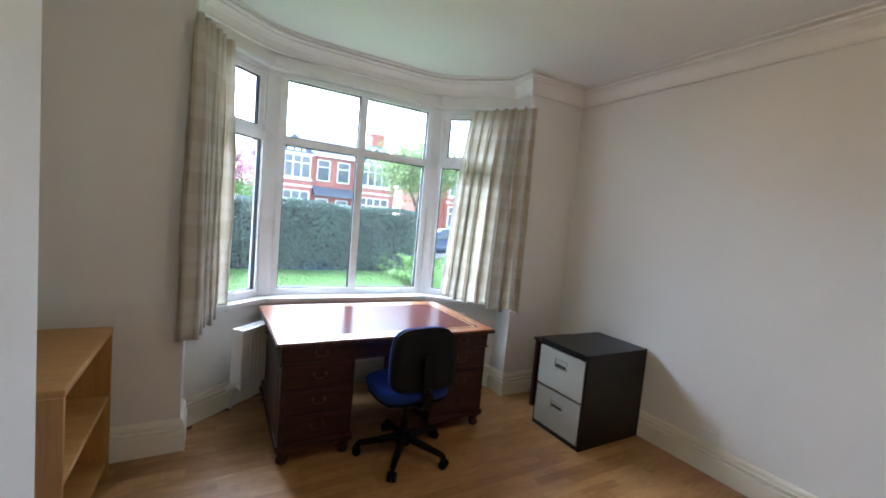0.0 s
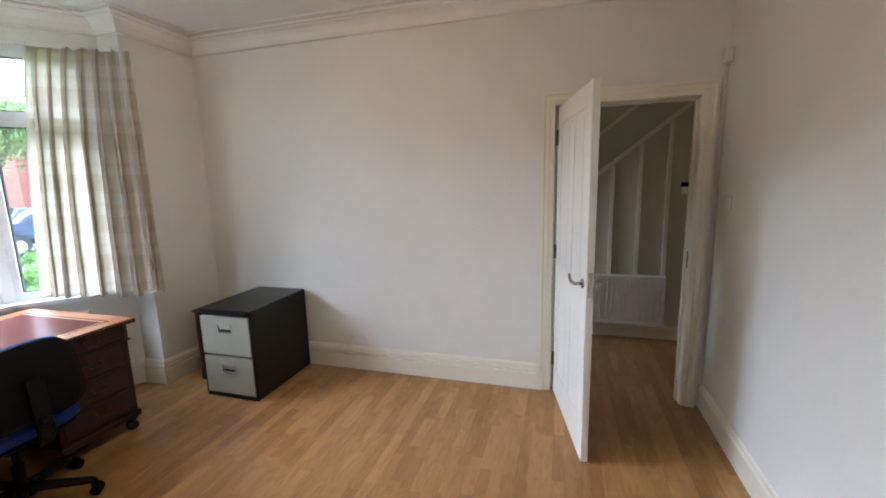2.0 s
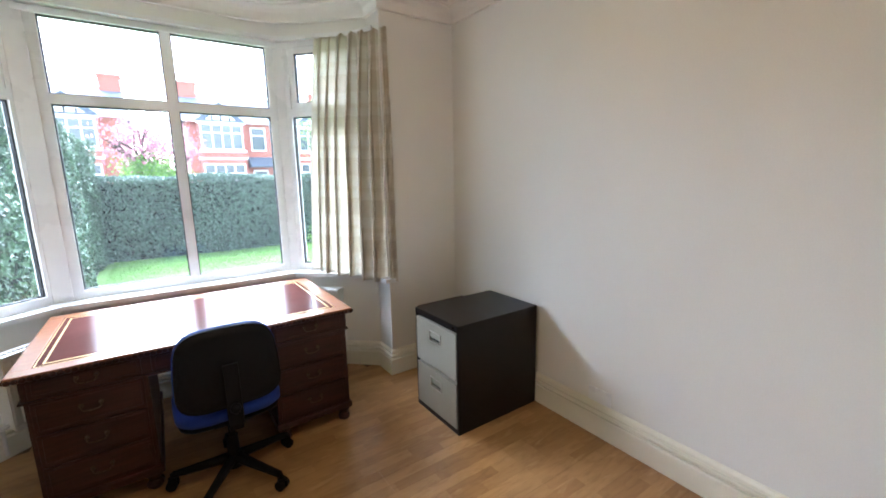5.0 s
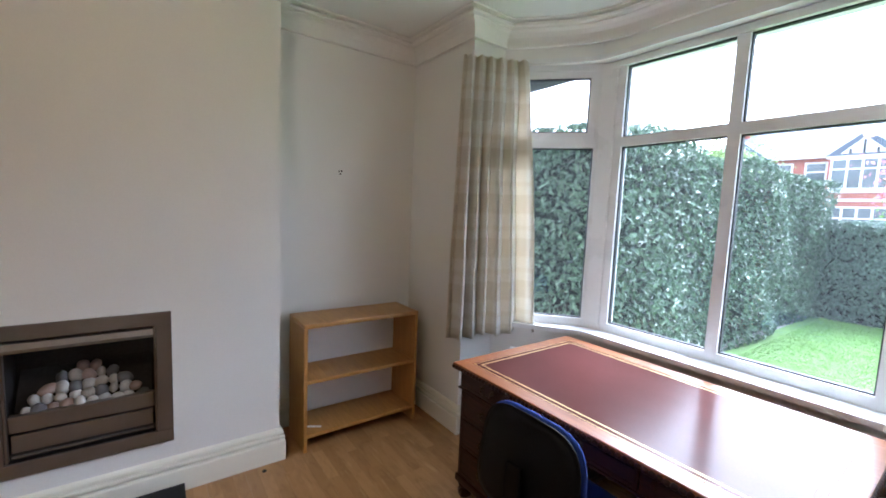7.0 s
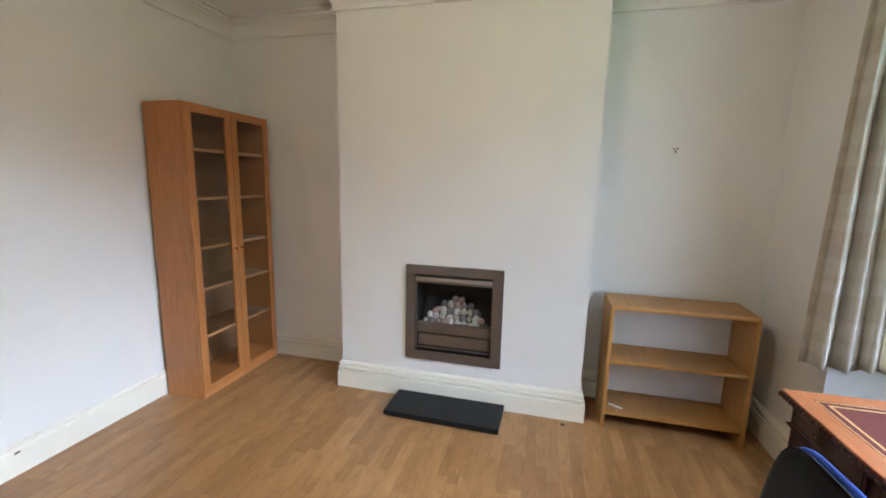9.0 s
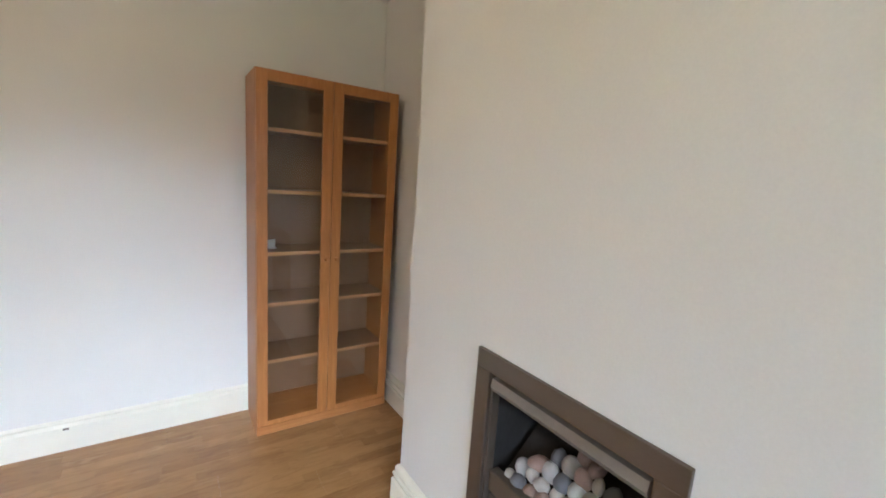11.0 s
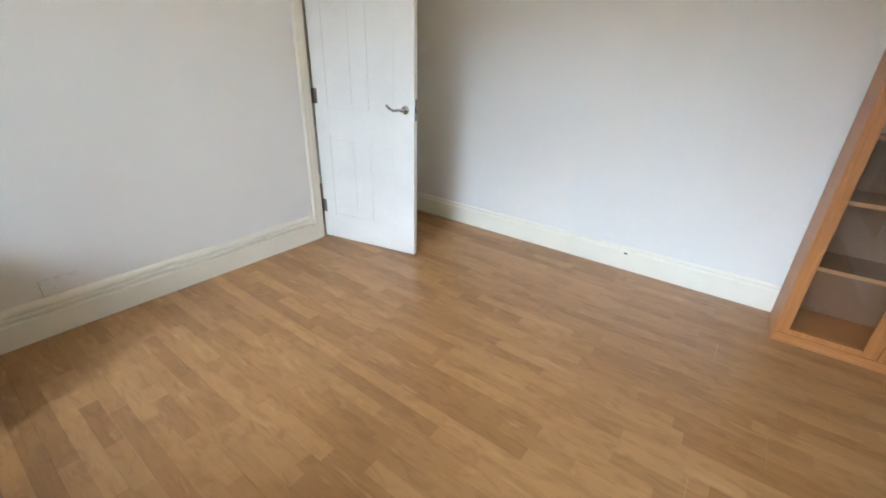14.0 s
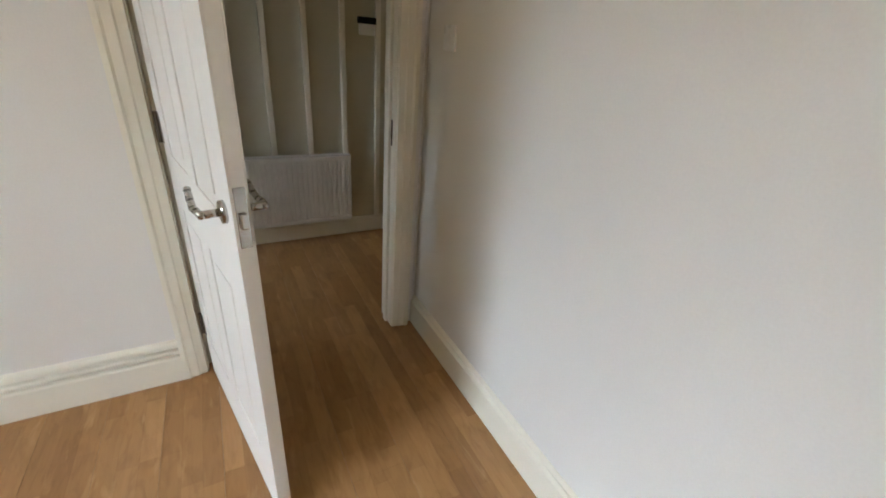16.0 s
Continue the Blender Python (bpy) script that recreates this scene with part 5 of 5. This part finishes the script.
def house(x0, x1, bays, label):
    """Two-storey red brick semi with square bays, white windows, small gables and a slate roof."""
    y0, y1, ze, zr, g = 32.6, 40.5, 5.35, 7.6, GZ
    ob = thing("house", label, "house", group="houses across the street")
    part("wall", box(B(), (x0, y0, g), (x1, y1, ze)), BRICK, ob, "red brick walls")
    rf = part("roof", roof_prism(x0, x1, y0, y1, ze, zr), SLATE, ob, "blue-grey slate roof")
    part("gutter", box(B(), (x0 - 0.3, y0 - 0.42, ze - 0.12), (x1 + 0.3, y0 - 0.3, ze + 0.02)), STONE, ob, "white gutter")
    for b in bays:
        c, hw, yb = b, 1.22, y0 - 0.7
        bay = part("bay", box(B(), (c - hw - 0.12, yb, g), (c + hw + 0.12, y0, ze - 0.1)), BRICK, ob)
        for z in (2.85, 5.1):
            part("band", box(B(), (c - hw - 0.2, yb - 0.06, z), (c + hw + 0.2, yb + 0.04, z + 0.14)), STONE, bay, "white stone band")
        far_window(bay, c - hw + 0.08, c + hw - 0.08, 3.55, 5.0, yb, 4)
        far_window(bay, c - hw + 0.08, c + hw - 0.08, 0.85, 2.5, yb, 4)
        part("sill_band", box(B(), (c - hw - 0.16, yb - 0.09, 3.30), (c + hw + 0.16, yb, 3.48)), STONE, bay, "white sill")
        bm = B()
        v = [bm.verts.new(p) for p in ((c - hw - 0.25, yb - 0.1, 5.24), (c + hw + 0.25, yb - 0.1, 5.24), (c, yb - 0.1, 6.45), (c - hw - 0.25, yb + 3.0, 5.24), (c + hw + 0.25, yb + 3.0, 5.24), (c, yb + 3.0, 6.45))]
        for f in ((0, 1, 2), (3, 5, 4), (0, 2, 5, 3), (1, 4, 5, 2), (0, 3, 4, 1)):
            bm.faces.new([v[i] for i in f])
        bmesh.ops.recalc_face_normals(bm, faces=bm.faces)
        gb = part("gable", bm, SLATE, ob, "small slated gable")
        bm = B()
        v = [bm.verts.new(p) for p in ((c - hw * 0.72, yb - 0.115, 5.32), (c + hw * 0.72, yb - 0.115, 5.32), (c, yb - 0.115, 6.15), (c - hw * 0.72, yb - 0.16, 5.32), (c + hw * 0.72, yb - 0.16, 5.32), (c, yb - 0.16, 6.15))]
        for f in ((0, 1, 2), (3, 5, 4), (0, 2, 5, 3), (1, 4, 5, 2), (0, 3, 4, 1)):
            bm.faces.new([v[i] for i in f])
        bmesh.ops.recalc_face_normals(bm, faces=bm.faces)
        part("gable_board", bm, STONE, gb, "white gable boarding")
        for k in (-0.5, 0.0, 0.5):
            part("timber", box(B(), (c + k - 0.05, yb - 0.185, 5.32), (c + k + 0.05, yb - 0.15, 5.55 if k else 6.0)), PLANT, gb, "dark timber")
    mid = (bays[0] + bays[-1]) / 2
    if len(bays) > 1:
        far_window(ob, mid - 1.15, mid - 0.35, 3.55, 4.95, y0, 1)
        far_window(ob, mid + 0.35, mid + 1.15, 3.55, 4.95, y0, 1)
        bm = B()
        v = [bm.verts.new(p) for p in ((mid - 1.5, y0 - 0.95, 2.45), (mid + 1.5, y0 - 0.95, 2.45), (mid + 1.5, y0, 3.05), (mid - 1.5, y0, 3.05), (mid - 1.5, y0 - 0.95, 2.36), (mid + 1.5, y0 - 0.95, 2.36), (mid + 1.5, y0, 2.36), (mid - 1.5, y0, 2.36))]
        for f in ((0, 1, 2, 3), (4, 7, 6, 5), (0, 4, 5, 1), (1, 5, 6, 2), (2, 6, 7, 3), (3, 7, 4, 0)):
            bm.faces.new([v[i] for i in f])
        bmesh.ops.recalc_face_normals(bm, faces=bm.faces)
        part("porch_roof", bm, SLATE, ob, "lean-to slate porch roof")
        for k in (-0.75, 0.75):
            dr = part("front_door", box(B(), (mid + k - 0.48, y0 - 0.06, g + 0.2), (mid + k + 0.48, y0 + 0.02, 2.2)), STONE, ob, "white front door frame")
            part("door_leaf", box(B(), (mid + k - 0.38, y0 - 0.075, g + 0.22), (mid + k + 0.38, y0 - 0.055, 2.05)), DARKGL, dr, "dark door")
    for cx in (x0 + 0.5, x1 - 0.5):
        ch = part("chimney", box(box(B(), (cx - 0.55, 35.9, 6.4), (cx + 0.55, 36.9, 8.3)), (cx - 0.62, 35.83, 8.15), (cx + 0.62, 36.97, 8.3)), BRICK, rf, "brick chimney stack")
    return ob


house(0.0, 10.0, (1.9, 8.0), "pair of red brick houses with slate roof and white bay windows")
house(-13.0, -3.2, (-5.6, -11.0), "pair of red brick houses with slate roof and white bay windows")
house(14.0, 24.0, (16.0, 22.0), "pair of red brick houses with slate roof and white bay windows")


def tree(name, x, y, h, r, n, size, material, seed, label, base=1.6):
    """A tapered trunk with forking limbs and a loose, uneven crown of small leaves."""
    rnd = random.Random(seed)
    ob = thing(name, label, "tree", pose(x, y, GZ))
    bm = B()
    tips = []

    def limb(p, d, ln, rad, depth):
        q = p + d * ln
        tube(bm, p, q, rad, rad * 0.6, 8)
        if depth == 0:
            tips.append(q)
            return
        for _ in range(3):
            e = (d + Vector((rnd.uniform(-0.8, 0.8), rnd.uniform(-0.8, 0.8), rnd.uniform(-0.1, 0.6)))).normalized()
            limb(q, e, ln * rnd.uniform(0.55, 0.8), rad * 0.58, depth - 1)

    limb(Vector((0, 0, 0)), Vector((0.03, 0, 1)).normalized(), base, 0.05 * h ** 0.6, 3)
    part("trunk", bm, BARK, ob, "brown trunk and limbs", True)
    rng = np.random.default_rng(seed)
    cs = np.array([list(t) for t in tips])
    k = rng.integers(0, len(cs), n)
    c0 = np.array([0, 0, h * 0.62])
    pts = cs[k] * 0.55 + c0 * 0.45 + rng.normal(0, 1, (n, 3)) * np.array([r, r, h * 0.28]) * 0.34
    pts[:, 2] = np.clip(pts[:, 2], base * 0.8, h * 1.1)
    nn = pts - c0
    nn /= np.linalg.norm(nn, axis=1)[:, None] + 1e-6
    part_leaf = leaf_cloud("crown", pts, nn, size, material, ob, seed)
    return ob


tree("blossom_tree", -1.8, 21.0, 5.0, 1.3, 3200, 0.07, PINKL, 31, "small tree covered in pink blossom behind the hedge")
tree("garden_tree", -2.0, 20.4, 3.4, 1.1, 5000, 0.065, SHRUB, 32, "young green tree behind the hedge", 1.0)
tree("street_tree", 7.0, 22.0, 6.6, 2.9, 11000, 0.10, TREEL, 33, "tall pale green street tree in spring leaf", 2.2)
tree("street_tree", 10.5, 19.5, 6.8, 3.0, 11000, 0.10, TREEL, 34, "tall pale green street tree in spring leaf", 2.2)
tree("street_tree", -9.5, 24.0, 6.0, 2.6, 7000, 0.10, TREEL, 35, "tall pale green street tree in spring leaf", 2.0)


def shrub(x, y, r, h, n, seed):
    ob = thing("shrub", "bright green arching shrub on the lawn edge", "shrub", pose(x, y, GZ))
    rnd, rng = random.Random(seed), np.random.default_rng(seed)
    bm, P, N = B(), [], []
    for _ in range(26):
        a, s = rnd.uniform(0, 6.28), rnd.uniform(0.4, 1.0)
        p = Vector((0.1 * math.cos(a), 0.1 * math.sin(a), 0))
        for k in range(6):
            t = (k + 1) / 6
            q = Vector((r * s * t * math.cos(a), r * s * t * math.sin(a), h * s * (1.5 * t - 0.75 * t * t)))
            tube(bm, p, q, 0.012 * (1.2 - t), 0.009 * (1.2 - t), 5)
            for _ in range(n // 156):
                P.append(list(p.lerp(q, rnd.random()) + Vector((rnd.gauss(0, 0.05), rnd.gauss(0, 0.05), rnd.gauss(0, 0.04)))))
                N.append((0, -0.2, 1.0))
            p = q
    part("stem", bm, BARK, ob, "thin arching stems")
    leaf_cloud("leaves", np.array(P), np.array(N), 0.05, SHRUB, ob, seed, 0.2, 0.35)
    return ob


shrub(1.6, 10.6, 1.2, 0.95, 2600, 41)
shrub(3.2, 10.0, 1.1, 0.9, 2400, 42)
shrub(2.6, 11.8, 1.0, 1.1, 2200, 43)


def car(x, y, rz, label):
    ob = thing("car", label, "car", pose(x, y, GZ + 0.0, 0, 0, rz))
    prof = [(-2.0, 0.35), (-2.05, 0.7), (-1.85, 0.92), (-1.0, 0.98), (-0.45, 1.42), (0.9, 1.45), (1.55, 1.0), (2.0, 0.9), (2.05, 0.4)]
    bm = prism(B(), prof, -0.82, 0.82, Matrix(((1, 0, 0, 0), (0, 0, 1, 0), (0, 1, 0, 0), (0, 0, 0, 1))))
    bmesh.ops.bevel(bm, geom=bm.edges[:], offset=0.06, segments=2, affect="EDGES")
    part("body", bm, CARP, ob, "dark blue paintwork", True)
    gp = [(-0.88, 1.0), (-0.42, 1.36), (0.86, 1.38), (1.38, 1.02)]
    for s in (-1, 1):
        part("window", prism(B(), gp, s * 0.80, s * 0.835, Matrix(((1, 0, 0, 0), (0, 0, 1, 0), (0, 1, 0, 0), (0, 0, 0, 1)))), DARKGL, ob, "dark side windows")
    for wx in (-1.3, 1.3):
        for s in (-1, 1):
            w = part("wheel", tube(B(), (wx, s * 0.68, 0.32), (wx, s * 0.86, 0.32), 0.32, None, 20), GASKET, ob, "black tyre")
            part("rim", tube(B(), (wx, s * 0.855, 0.32), (wx, s * 0.87, 0.32), 0.2, 0.18, 16), CHROME, w, "metal rim")
    return ob


car(6.1, 17.0, 4, "dark blue parked car at the kerb")

# ---- floor boards, last ----
rnd = random.Random(9)
PLW, PLL = 0.192, 1.285
plank_me = {}


def plank_mesh(ln, w):
    key = (round(ln, 3), round(w, 3))
    if key not in plank_me:
        bm = box(B(), (0, 0.0004, -0.0075), (ln - 0.0008, w - 0.0004, 0.0), 0.0)
        plank_me[key] = mesh_of("plank", bm, FLOOR)
    return plank_me[key]


def inside_spans(y):
    """The stretches of x that the floor covers at a row."""
    if y < 4.0:
        return [(-3.775, 1.245 if -0.1 < y < 3.0 else -0.001)]
    return [(-3.155 if y < 4.2 else -3.155 + (y - 4.2) * 1.2, -0.625 if y < 4.2 else -0.625 - (y - 4.2) * 1.06)]


row = 0
y = 0.0
while y < 4.62:
    for x0, x1 in inside_spans(y + PLW / 2):
        x = x0 - [0.0, 0.43, 0.86, 0.21, 0.64][row % 5]
        while x < x1 - 0.01:
            a, b = max(x, x0), min(x + PLL, x1)
            if b - a > 0.02:
                share("plank", plank_mesh(b - a, PLW), floor, Matrix.Translation((a, y, 0)))
            x += PLL
    y += PLW
    row += 1
y = -PLW
while y > -3.1:
    x = 0.135
    while x < 2.45:
        ln = min(PLL, 2.45 - x)
        share("plank", plank_mesh(ln, PLW), floor, Matrix.Translation((x, y, 0)))
        x += PLL
    y -= PLW
